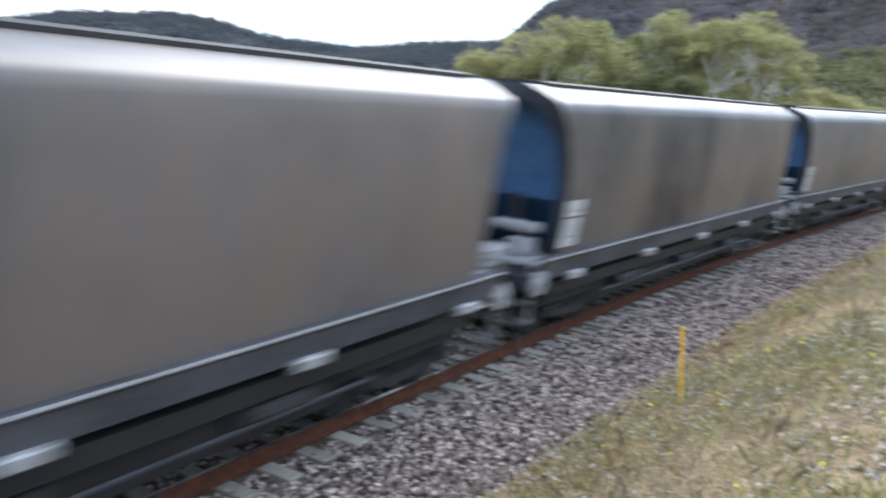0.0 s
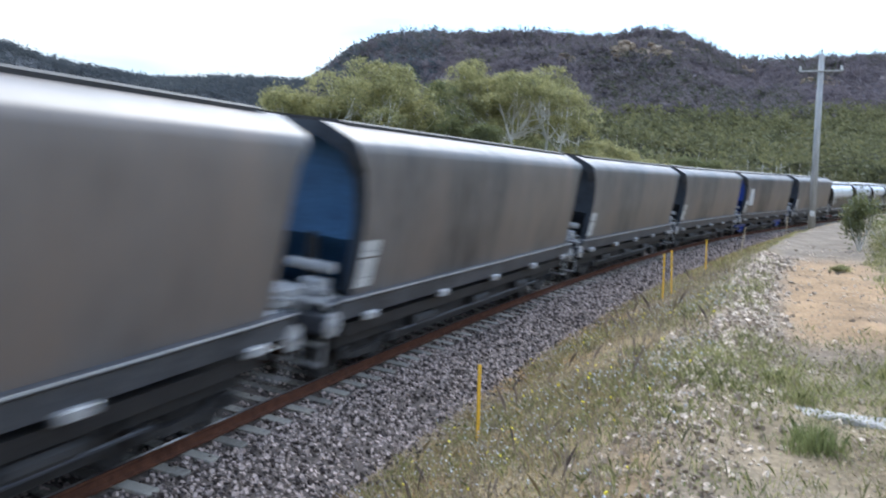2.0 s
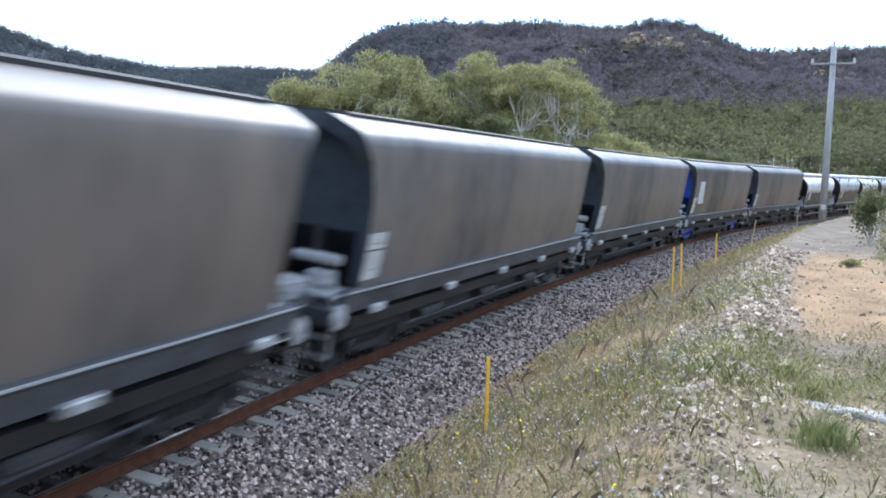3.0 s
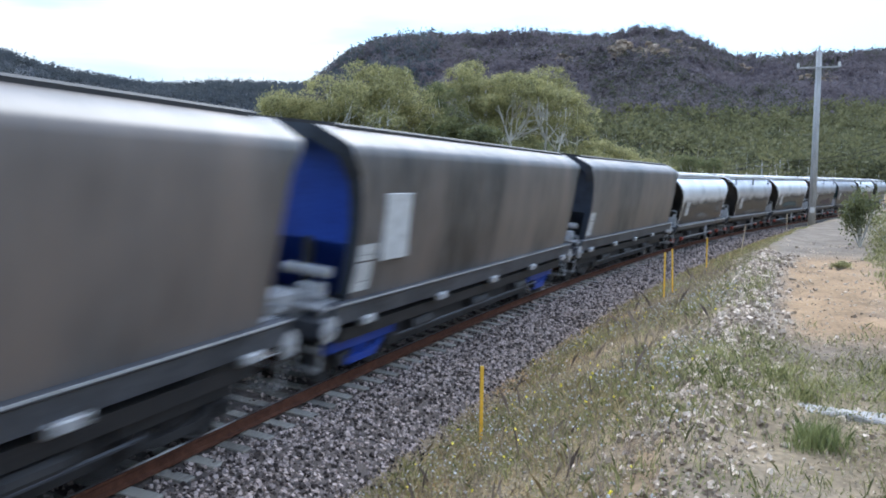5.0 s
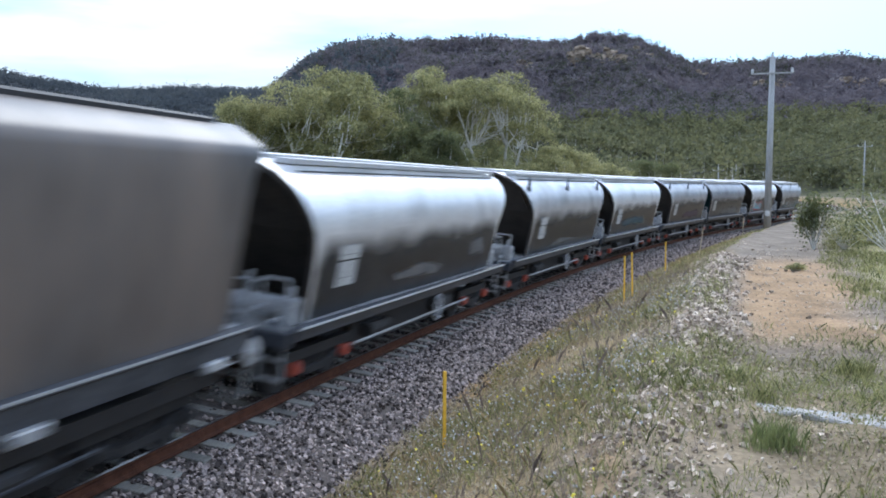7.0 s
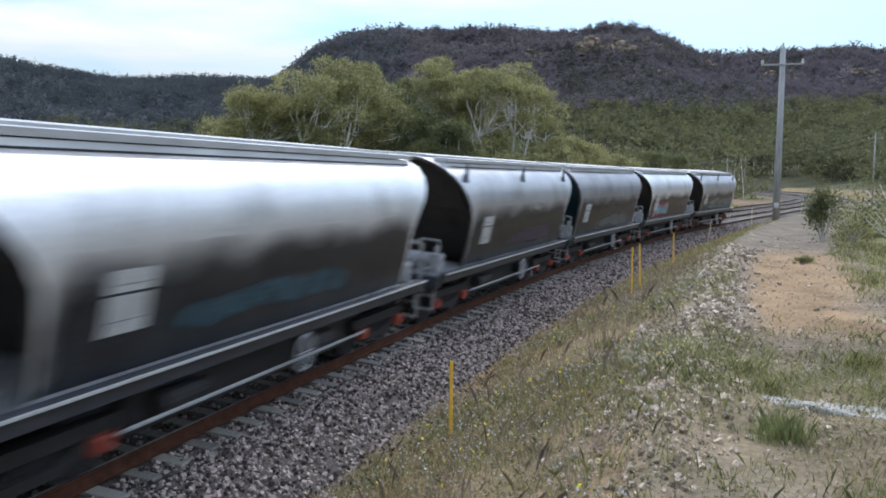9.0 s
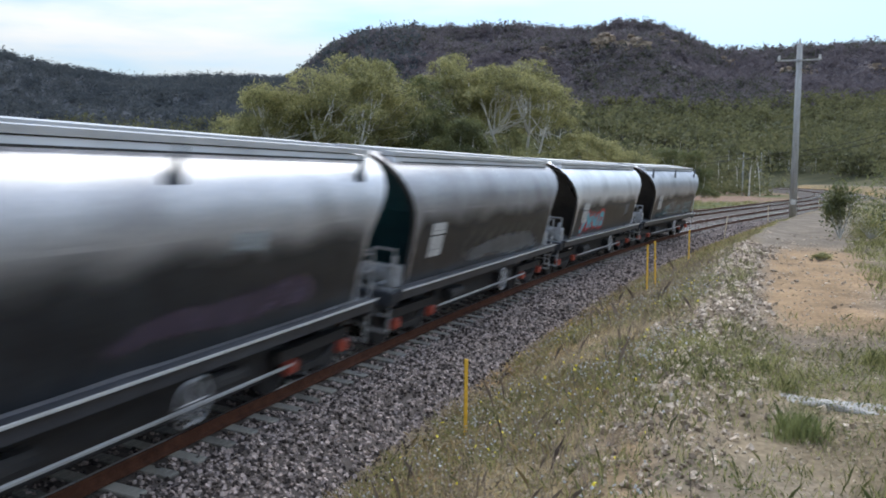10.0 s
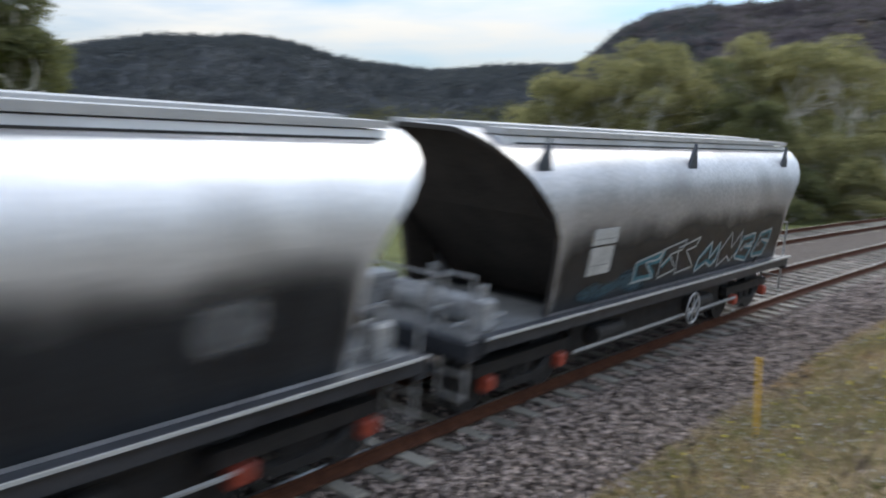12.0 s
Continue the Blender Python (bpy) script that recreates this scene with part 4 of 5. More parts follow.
def blocks(x0, x1, z0, z1, count, seed):
    """Leaning angular outlines of uneven shape, side by side; they form no letters."""
    rng = np.random.default_rng(seed)
    forms = (
        ((0, 0), (0.25, 0.6), (0.2, 1), (0.6, 0.85), (0.55, 0.4), (1.0, 0.1), (0.7, 0), (0.4, 0.3), (0, 0)),
        ((0, 0.2), (0.1, 0.9), (0.75, 1.0), (0.9, 0.6), (0.4, 0.55), (0.95, 0.45), (0.85, 0), (0.1, 0.05), (0, 0.2)),
        ((0.1, 0), (0.0, 0.5), (0.3, 1.0), (0.5, 0.5), (0.8, 1.0), (1.0, 0.3), (0.75, 0.1), (0.5, 0.25), (0.1, 0)),
        ((0, 0), (0.3, 1), (0.55, 0.95), (0.45, 0.3), (1.05, 0.25), (1.0, 0), (0, 0)),
        ((0.2, 0.1), (0, 0.8), (0.9, 1.0), (0.8, 0.75), (0.35, 0.7), (0.9, 0.2), (0.2, 0.1)),
    )
    out, w, h = [], (x1 - x0) / count, z1 - z0
    for i in range(count):
        shape = forms[int(rng.integers(len(forms)))]
        lean, wide, tall = rng.uniform(0.05, 0.35), w * rng.uniform(0.8, 1.2), h * rng.uniform(0.65, 1.0)
        a = x0 + i * w + rng.normal(0, 0.06)
        out.append([(a + px * wide + pz * lean + rng.normal(0, 0.03), z0 + pz * tall + rng.normal(0, 0.02)) for px, pz in shape])
        if rng.random() < 0.6:
            out.append([(a + wide * 0.3, z0 + tall * 0.4), (a + wide * rng.uniform(0.4, 0.7), z0 + tall * 0.65)])
    return out


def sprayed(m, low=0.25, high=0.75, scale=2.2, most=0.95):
    """Sprayed paint, and the low band's painted shade, thin out unevenly towards the edge."""
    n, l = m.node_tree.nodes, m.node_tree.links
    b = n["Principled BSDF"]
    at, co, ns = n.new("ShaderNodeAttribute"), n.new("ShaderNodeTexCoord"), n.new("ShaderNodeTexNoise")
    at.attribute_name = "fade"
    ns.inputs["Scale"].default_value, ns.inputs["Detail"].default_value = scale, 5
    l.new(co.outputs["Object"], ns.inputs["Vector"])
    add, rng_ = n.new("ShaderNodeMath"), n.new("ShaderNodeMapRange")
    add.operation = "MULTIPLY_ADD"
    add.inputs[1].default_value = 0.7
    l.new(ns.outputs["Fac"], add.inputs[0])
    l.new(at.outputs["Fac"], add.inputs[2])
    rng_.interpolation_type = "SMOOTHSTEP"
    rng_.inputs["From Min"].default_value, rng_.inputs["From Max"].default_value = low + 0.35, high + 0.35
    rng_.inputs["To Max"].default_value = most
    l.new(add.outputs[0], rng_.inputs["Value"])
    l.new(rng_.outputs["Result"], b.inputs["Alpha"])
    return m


M_CYAN = material("cyan_spray", (0.06, 0.28, 0.36), (0.12, 0.44, 0.52), 3, 0.5, 0, 0.05, 20)
M_SPRAY_RED = material("red_spray", (0.26, 0.02, 0.025), (0.42, 0.05, 0.05), 3, 0.5, 0, 0.05, 20)
M_SPRAY_DARK = material("dark_overpaint", (0.018, 0.022, 0.026), (0.06, 0.07, 0.075), 1.5, 0.4, 0, 0.05, 16)
M_SPRAY_GREY = material("grey_spray", (0.12, 0.125, 0.13), (0.26, 0.265, 0.27), 1.5, 0.5, 0, 0.05, 16)
M_SPRAY_PALE = material("pale_spray", (0.26, 0.29, 0.30), (0.45, 0.48, 0.48), 3, 0.5, 0, 0.05, 20)
M_SPRAY_TEAL = material("teal_spray", (0.025, 0.06, 0.085), (0.055, 0.13, 0.165), 2, 0.5, 0, 0.05, 20)
M_SPRAY_PLUM = material("plum_spray", (0.05, 0.035, 0.06), (0.11, 0.08, 0.12), 2, 0.5, 0, 0.05, 20)


for spray_material in (M_SPRAY_RED, M_SPRAY_GREY, M_SPRAY_TEAL, M_SPRAY_PLUM, M_SPRAY_PALE):
    sprayed(spray_material, most=0.68)
# Dark overpaint, plus the lower side's shade and ground reflection put into its colour.
M_SPRAY_SHADE = sprayed(material("dark_spray_and_shade", (0.012, 0.0135, 0.017), (0.036, 0.040, 0.045), 1.5, 0.36, 0, 0.03, 16, spec=0.25), 0.2, 0.95, 0.9)
M_LINE_PALE = material("pale_line_spray", (0.26, 0.29, 0.30), (0.45, 0.48, 0.48), 3, 0.5, 0, 0.05, 20)
M_LINE_RED = material("red_line_spray", (0.30, 0.02, 0.025), (0.46, 0.05, 0.05), 3, 0.5, 0, 0.05, 20)
M_LINE_TEAL = material("teal_line_spray", (0.02, 0.10, 0.13), (0.05, 0.20, 0.25), 2, 0.5, 0, 0.05, 20)


def spray_train():
    wagons = [w for w, s in TRAIN if w.name.startswith("grain")]
    # bands of overpaint that also carry the shade low on the sides
    patch(wagons[6], "overpaint_band", -4.63, 4.73, 1.26, 2.75, 96, M_SPRAY_SHADE, "dark sprayed lower side with painted-in shade", 0.003, 0.008, True)
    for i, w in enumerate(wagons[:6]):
        patch(w, "overpaint_band", -5.3 if i in (0, 4) else -4.63, 4.73, 1.26, (2.85, 2.85, 2.95, 2.95, 2.95, 2.85)[i], 90 + i, M_SPRAY_SHADE, "dark sprayed lower side with painted-in shade", 0.003, 0.019, True)
    patch(wagons[0], "smudge", -2.2, 1.0, 1.5, 1.85, 1, M_SPRAY_GREY, "pale smudged spray", 0.006)
    patch(wagons[0], "smudge", 2.6, 4.0, 1.6, 2.2, 2, M_SPRAY_GREY, "pale smudged spray", 0.006)
    patch(wagons[1], "smudge", -2.5, 2.0, 1.4, 1.6, 3, M_SPRAY_GREY, "pale smudged spray", 0.006)
    patch(wagons[2], "smudge", -3.0, 2.5, 1.5, 2.05, 4, M_SPRAY_TEAL, "bluish smudged spray", 0.006)
    patch(wagons[3], "smudge", -1.6, 3.6, 1.45, 2.0, 5, M_SPRAY_PLUM, "purplish smudged spray", 0.006)
    patch(wagons[3], "smudge", 0.6, 1.6, 2.35, 2.7, 6, M_SPRAY_PALE, "pale patch of paint", 0.006, 0.02)
    patch(wagons[4], "smudge", -2.6, 4.4, 1.35, 1.95, 7, M_SPRAY_GREY, "grey smudged spray", 0.005, 0.1)
    for line in scrawl(-2.6, 4.2, 1.4, 2.1, 9, 8):
        strokes(wagons[4], "graffiti", [line], 0.10, M_SPRAY_DARK, "dark swirling graffiti", 0.008)
    patch(wagons[5], "graffiti_ground", -3.85, -0.3, 1.27, 2.05, 9, M_SPRAY_RED, "red sprayed ground", 0.006, 0.06)
    fat = ([(-3.75, 1.36), (-3.3, 1.75), (-3.0, 1.98), (-2.85, 1.55), (-2.55, 1.9), (-2.4, 1.5)], [(-2.3, 1.95), (-1.95, 1.6), (-1.6, 1.92), (-1.75, 1.5)],
           [(-1.45, 1.45), (-1.2, 1.95), (-0.8, 1.9), (-0.75, 1.6), (-1.15, 1.55)])
    for line in fat:
        strokes(wagons[5], "graffiti_ground", [line], 0.42, M_LINE_RED, "red sprayed surround", 0.0075)
        strokes(wagons[5], "graffiti", [line], 0.21, M_CYAN, "fat cyan sprayed strokes", 0.009)
    patch(wagons[5], "smudge", 2.7, 3.6, 1.65, 2.3, 11, M_SPRAY_GREY, "pale faded panel of paint", 0.006, 0.012)
    patch(wagons[6], "graffiti_ground", -4.2, -1.6, 1.28, 1.62, 12, M_SPRAY_TEAL, "teal sprayed ground", 0.006, 0.08)
    for line in blocks(-2.6, 3.9, 1.36, 2.08, 7, 13):
        strokes(wagons[6], "graffiti", [line], 0.035, M_LINE_PALE, "pale outlined graffiti", 0.008)
    for line in blocks(-2.55, 3.85, 1.40, 2.02, 7, 13)[::2]:
        strokes(wagons[6], "graffiti_fill", [line], 0.10, M_LINE_TEAL, "teal graffiti fill", 0.0065)
    for w in (wagons[1], wagons[3], wagons[6]):
        for child in w.children:
            if child.name.split(".")[0] in BODY_PARTS[6:]:
                child.location.x += BODY_BACK
    for frame_part in [o for o in TRAIN[7][0].children_recursive if o.name.startswith("side_frame")]:
        frame_part.material_slots[0].link = "OBJECT"
        frame_part.material_slots[0].material = M_BRIGHT_BLUE
    # a white panel on one coal wagon
    bm = bmesh.new()
    box(bm, -6.1, -5.1, -1.482, -1.42, 2.06, 3.16, 0.01)
    part("white_panel", bm, M_PLACARD, TRAIN[7][0], "large weathered white panel")


spray_train()


# ---- power pole ----
def power_pole(x, y, z, top, arm_z, r, arm, turn, label):
    p = new("power_pole")
    p.matrix_world = pose(x, y, z, 0, 0.8, turn)
    part("pole", rod(bmesh.new(), (0, 0, -0.5), (0, 0, top), r, r * 0.72, 14), M_POLE, p, smooth=True)
    a = part("crossarm", box(bmesh.new(), -arm / 2, arm / 2, -0.05 - r, 0.05 - r, arm_z - 0.05, arm_z + 0.05, 0.01), M_POLE, p)
    for d in (-1, 1):
        bm = bmesh.new()
        rod(bm, (d * (arm / 2 - 0.08), -r, arm_z + 0.03), (d * (arm / 2 - 0.08), -r, arm_z + 0.30), 0.10, 0.07, 10)
        part("insulator", bm, M_PLACARD, a, "white ceramic insulator")
    bm = bmesh.new()
    rod(bm, (0, 0, top), (0, 0, top + 0.3), 0.06, n=8)
    part("top_insulator", bm, M_PLACARD, p)
    return tagged(p, label, "power pole")


pole = power_pole(37.55, 46.06, 0.8, 10.6, 9.55, 0.23, 2.5, -40, "tall grey power pole with a short crossarm beside the track")
bm = bmesh.new()
box(bm, -0.14, 0.14, -0.26, -0.235, 0.62, 0.95, 0.005)
part("marker_plate", bm, M_PLACARD, pole, "small white marker plate")


# ---- scattered matter, as arrays ----
def stones_mesh(name, xyz, size, mat, rng, flat=0.75):
    """Angular stones: distorted cubes, one island each."""
    n = len(xyz)
    cube = np.array([(x, y, z) for x in (-1, 1) for y in (-1, 1) for z in (-1, 1)], float)
    v = cube[None] * rng.uniform(0.55, 1.0, (n, 8, 3)) * np.array((1, 0.85, flat)) * size[:, None, None] * 0.5
    q = rng.normal(size=(n, 4))
    q /= np.linalg.norm(q, axis=1, keepdims=True)
    w, x, y, z = q.T
    R = np.stack([1 - 2 * (y * y + z * z), 2 * (x * y - w * z), 2 * (x * z + w * y), 2 * (x * y + w * z), 1 - 2 * (x * x + z * z), 2 * (y * z - w * x), 2 * (x * z - w * y), 2 * (y * z + w * x), 1 - 2 * (x * x + y * y)], -1).reshape(n, 3, 3)
    v = np.einsum("nij,nkj->nki", R, v) + xyz[:, None]
    f = np.array(((0, 1, 3, 2), (4, 6, 7, 5), (0, 4, 5, 1), (2, 3, 7, 6), (0, 2, 6, 4), (1, 5, 7, 3)))
    return mesh_of(name, v.reshape(-1, 3), (np.arange(n)[:, None, None] * 8 + f[None]).reshape(-1, 4), mat)


def flakes_mesh(name, xyz, size, mat, rng, droop=0.0, thin=0.45):
    """Leaf-like rhombs at the points given."""
    n = len(xyz)
    a = rng.normal(size=(n, 3))
    a[:, 2] -= droop
    a /= np.linalg.norm(a, axis=1, keepdims=True)
    b = np.cross(a, rng.normal(size=(n, 3)))
    b /= np.linalg.norm(b, axis=1, keepdims=True) + 1e-9
    a, b = a * size[:, None] * 0.5, b * size[:, None] * 0.5 * thin
    v = np.stack([xyz - a, xyz + b, xyz + a, xyz - b], 1)
    return mesh_of(name, v.reshape(-1, 3), np.arange(4 * n).reshape(-1, 4), mat)


def blades_mesh(name, xyz, tall, wide, mat, rng, lean=0.35):
    """Grass blades: one bent strip of two triangles each."""
    n = len(xyz)
    a = rng.uniform(0, 2 * np.pi, n)
    side = np.stack([np.cos(a), np.sin(a), 0 * a], 1) * wide[:, None] * 0.5
    b = rng.uniform(0, 2 * np.pi, n)
    tip = np.stack([np.cos(b) * lean * tall * rng.uniform(0.2, 1.3, n), np.sin(b) * lean * tall * rng.uniform(0.2, 1.3, n), tall], 1)
    mid = tip * np.array((0.35, 0.35, 0.6))
    v = np.stack([xyz - side, xyz + side, xyz + mid + side * 0.7, xyz + tip, xyz + mid - side * 0.7], 1)
    return mesh_of(name, v.reshape(-1, 3), np.arange(5 * n).reshape(-1, 5), mat)


def on_bank(s, off, lift=0.0):
    x, y = line_place(s, off)
    return np.stack([x, y, height(x, y) + lift], 1)


# ---- ballast stones ----
def build_ballast_stones():
    rng = np.random.default_rng(11)
    n = 46000
    s = 5 + 75 * rng.random(n) ** 1.7 - rng.exponential(2.5, n)
    off = rng.uniform(0.86, 2.85, n)
    off = np.where(rng.random(n) < 0.1, 2.7 + np.abs(rng.normal(0, 0.35, n)), off)
    off = np.where(rng.random(n) < 0.14, rng.uniform(-0.66, 0.66, n), off)
    # the sleepers' ends stay mostly clear
    on_end = (off < 1.24) & (off > 0.8) & (np.abs((s + 3.0 + 0.305) % 0.61 - 0.305) < 0.13) & (rng.random(n) < 0.88)
    s, off = s[~on_end], off[~on_end]
    n = len(s)
    o, z = np.array(BED[::-1]).T
    x, y = line_place(s, off)
    zz = np.where(off < 2.85, np.interp(off, o, z), height(x, y)) + rng.uniform(-0.012, 0.022, n)
    size = rng.uniform(0.028, 0.068, n) * (1 + s / 90)
    me = stones_mesh("ballast_stones", np.stack([x, y, zz], 1), size, M_STONE, rng)
    return tagged(new("ballast_stones", me), "loose grey and brown crushed stones beside the rail", "gravel", kind="stuff")


build_ballast_stones()


# ---- rubble along the crest of the bank ----
def build_rubble():
    rng = np.random.default_rng(12)
    n = 17000
    s = 11 + 25 * rng.random(n) ** 0.75
    off = rng.normal(6.8, 0.40, n)
    keep = ripple(s * 0.9, off * 1.3, 39) + rng.normal(0, 0.4, n) > -0.45
    s, off = s[keep], off[keep]
    n = len(s)
    size = (0.022 + 0.125 * rng.random(n) ** 3.3) * (0.5 + 0.5 * smooth_step(11, 19, s))
    me = stones_mesh("rubble", on_bank(s, off, 0.01), size, M_RUBBLE, rng, 0.6)
    tagged(new("rubble", me), "heaped pale sandstone rubble along the bank's crest", "rubble", kind="stuff")
    n = 9000
    s = 5 + 36 * rng.random(n) ** 1.4
    off = rng.uniform(7.4, 13.5, n)
    me = stones_mesh("pad_gravel", on_bank(s, off, 0.002), 0.008 + 0.036 * rng.random(n) ** 3, M_GRAVEL, rng, 0.6)
    tagged(new("pad_gravel", me), "fine grey and tan gravel on the pad", "gravel", kind="stuff")
    n = 2600
    s = 4 + 40 * rng.random(n) ** 1.3
    off = rng.uniform(3.2, 13, n)
    size = 0.025 + 0.09 * rng.random(n) ** 4
    me = stones_mesh("scattered_stones", on_bank(s, off, 0.005), size, M_RUBBLE, rng, 0.6)
    tagged(new("scattered_stones", me), "small pale stones scattered over the bank and pad", "gravel", kind="stuff")


build_rubble()


# ---- grass and weeds ----
def tufts(rng, count, s_range, off_range, blades, spread, power=1.4):
    s = s_range[0] + (s_range[1] - s_range[0]) * rng.random(count) ** power - rng.exponential(2.0, count)
    off = rng.uniform(*off_range, count)
    keep = ripple(s * 0.8, off * 1.2, 31) + rng.normal(0, 0.5, count) > -0.1
    s, off = s[keep], off[keep]
    s = np.repeat(s, blades) + rng.normal(0, spread, len(s) * blades)
    off = np.repeat(off, blades) + rng.normal(0, spread, len(off) * blades)
    return on_bank(s, off, -0.01)


def build_grass():
    rng = np.random.default_rng(13)
    p = tufts(rng, 9500, (3, 60), (3.0, 6.6), 12, 0.10)
    me = blades_mesh("green_weeds", p, 0.03 + 0.13 * rng.random(len(p)) ** 1.6, rng.uniform(0.007, 0.016, len(p)), M_GRASS, rng, 1.0)
    tagged(new("green_weeds", me), "low green weeds and grass on the bank", "weeds", kind="stuff")
    p = tufts(rng, 4800, (3, 60), (2.9, 6.45), 10, 0.14)
    me = blades_mesh("dry_grass", p, 0.04 + 0.20 * rng.random(len(p)) ** 1.8, rng.uniform(0.004, 0.010, len(p)), M_STRAW, rng, 0.9)
    tagged(new("dry_grass", me), "dry straw-coloured grass among the weeds", "grass", kind="stuff")
    p = tufts(rng, 4200, (1, 21), (6.6, 11.0), 14, 0.12, 1.0)
    me = blades_mesh("pad_grass", p, 0.03 + 0.14 * rng.random(len(p)) ** 1.6, rng.uniform(0.006, 0.014, len(p)), M_GRASS, rng, 0.9)
    tagged(new("pad_grass", me), "green grass tufts on the gravel pad", "grass", kind="stuff")
    p = tufts(rng, 4200, (21, 56), (9.9, 17), 10, 0.16, 1.0)
    me = blades_mesh("long_grass", p, rng.uniform(0.05, 0.2, len(p)), rng.uniform(0.012, 0.026, len(p)), M_GRASS, rng, 0.8)
    tagged(new("long_grass", me), "long yellow-green grass beyond the pad", "grass", kind="stuff")
    p = tufts(rng, 1500, (14, 150), (-26, -10.0), 10, 0.3, 1.0)
    me = blades_mesh("verge_grass", p, rng.uniform(0.15, 0.5, len(p)), rng.uniform(0.03, 0.06, len(p)), M_GRASS, rng, 0.4)
    tagged(new("verge_grass", me), "green grass verge beyond the far track", "grass", kind="stuff")
    c = np.repeat(on_bank(np.array((13.3, 13.5, 13.4, 13.7, 12.0, 11.6)), np.array((7.8, 7.9, 8.0, 7.95, 8.9, 8.5)), -0.01), 130, 0) + rng.normal(0, 0.10, (780, 3)) * (1, 1, 0)
    me = blades_mesh("grass_clump", c, rng.uniform(0.10, 0.32, len(c)), rng.uniform(0.005, 0.010, len(c)), M_LUSH, rng, 0.55)
    tagged(new("grass_clump", me), "bright green arching grass clump on the bank", "grass", kind="stuff")
    n = 115000
    s, off = 3 + 42 * rng.random(n) ** 1.5 - rng.exponential(2.5, n), rng.uniform(2.9, 6.6, n)
    near = rng.random(n) < 0.26
    off = np.where(near, rng.uniform(7.0, 11.5, n), off)
    s = np.where(near, 3 + (s - 3) * 0.5, s)
    keep = ripple(s * 1.3, off * 1.6, 37) + rng.normal(0, 0.45, n) > np.where(near, 0.2, -0.15)
    c = on_bank(s[keep], off[keep]) + np.stack([0 * s[keep], 0 * s[keep], rng.uniform(0.0, 0.09, keep.sum())], 1)
    me = flakes_mesh("ground_cover", c, rng.uniform(0.02, 0.065, len(c)), M_COVER, rng, 0.0, 0.5)
    tagged(new("ground_cover", me), "low grey-green creeping weeds and leaf litter", "weeds", kind="stuff")
    # leafy green weeds in patches
    n = 90000
    s, off = 3 + 30 * rng.random(n) ** 1.4, rng.uniform(3.3, 6.5, n)
    pad = rng.random(n) < 0.35
    s, off = np.where(pad, 2 + 14.5 * rng.random(n), s), np.where(pad, rng.uniform(6.2, 10.5, n), off)
    keep = ripple(s * 0.9, off * 1.3, 41) + rng.normal(0, 0.16, n) > np.where(pad, 0.08, 0.28)
    c = on_bank(s[keep], off[keep]) + np.stack([0 * s[keep], 0 * s[keep], 0.12 * rng.random(keep.sum()) ** 1.5], 1)
    me = flakes_mesh("leafy_weeds", c, rng.uniform(0.014, 0.038, len(c)), M_LUSH, rng, -0.6, 0.4)
    tagged(new("leafy_weeds", me), "patches of leafy green weeds on bank and pad", "weeds", kind="stuff")
    # weeds through the rubble, and small clumps on slope and pad
    p = tufts(rng, 1000, (9, 34), (6.2, 7.4), 12, 0.09, 1.1)
    me = blades_mesh("rubble_weeds", p, 0.04 + 0.2 * rng.random(len(p)) ** 1.5, rng.uniform(0.006, 0.012, len(p)), M_GRASS, rng, 0.6)
    tagged(new("rubble_weeds", me), "thin green weeds growing through the rubble", "weeds", kind="stuff")
    at = np.array(((17.4, 8.9), (17.6, 9.1), (17.3, 9.2), (19.3, 5.55), (16.0, 7.6), (15.2, 7.9), (22.5, 6.1)))
    c = np.repeat(on_bank(at[:, 0], at[:, 1], -0.01), 110, 0) + rng.normal(0, 0.10, (770, 3)) * (1, 1, 0)
    me = blades_mesh("weed_clumps", c, 0.05 + 0.22 * rng.random(770), rng.uniform(0.008, 0.018, 770), M_GRASS, rng, 0.7)
    tagged(new("weed_clumps", me), "small green weed clumps on the slope and sandy pad", "weeds", kind="stuff")
    # flower heads on thin stems
    p = tufts(rng, 3000, (4, 32), (3.2, 6.8), 2, 0.15)
    tall = rng.uniform(0.06, 0.24, len(p))
    me = blades_mesh("flower_stems", p, tall, np.full(len(p), 0.006), M_GRASS, rng, 0.05)
    tagged(new("flower_stems", me), "thin green flower stems among the weeds", "weeds", kind="stuff")
    pale = rng.random(len(p)) < 0.93
    heads = p + np.stack([0 * tall, 0 * tall, tall], 1)
    me = stones_mesh("yellow_flowers", heads[~pale], rng.uniform(0.02, 0.045, (~pale).sum()), M_FLOWER, rng, 0.4)
    tagged(new("yellow_flowers", me), "small bright yellow flower heads on the bank", "flowers", kind="stuff")
    me = stones_mesh("pale_flowers", heads[pale], rng.uniform(0.015, 0.03, pale.sum()), M_PLACARD, rng, 0.5)
    tagged(new("pale_flowers", me), "tiny whitish flower heads on the bank", "flowers", kind="stuff")
    # brittle dead stalks
    s = 5 + 30 * rng.random(1500) ** 1.5
    off = rng.normal(5.3, 0.8, 1500)
    p = np.repeat(on_bank(s, off, -0.01), 6, 0) + rng.normal(0, 0.05, (9000, 3)) * (1, 1, 0)
    me = blades_mesh("dead_stalks", p, 0.08 + 0.44 * rng.random(len(p)) ** 2, np.full(len(p), 0.005), M_STALK, rng, 0.7)
    tagged(new("dead_stalks", me), "grey-brown dead weed stalks", "weeds", kind="stuff")


build_grass()


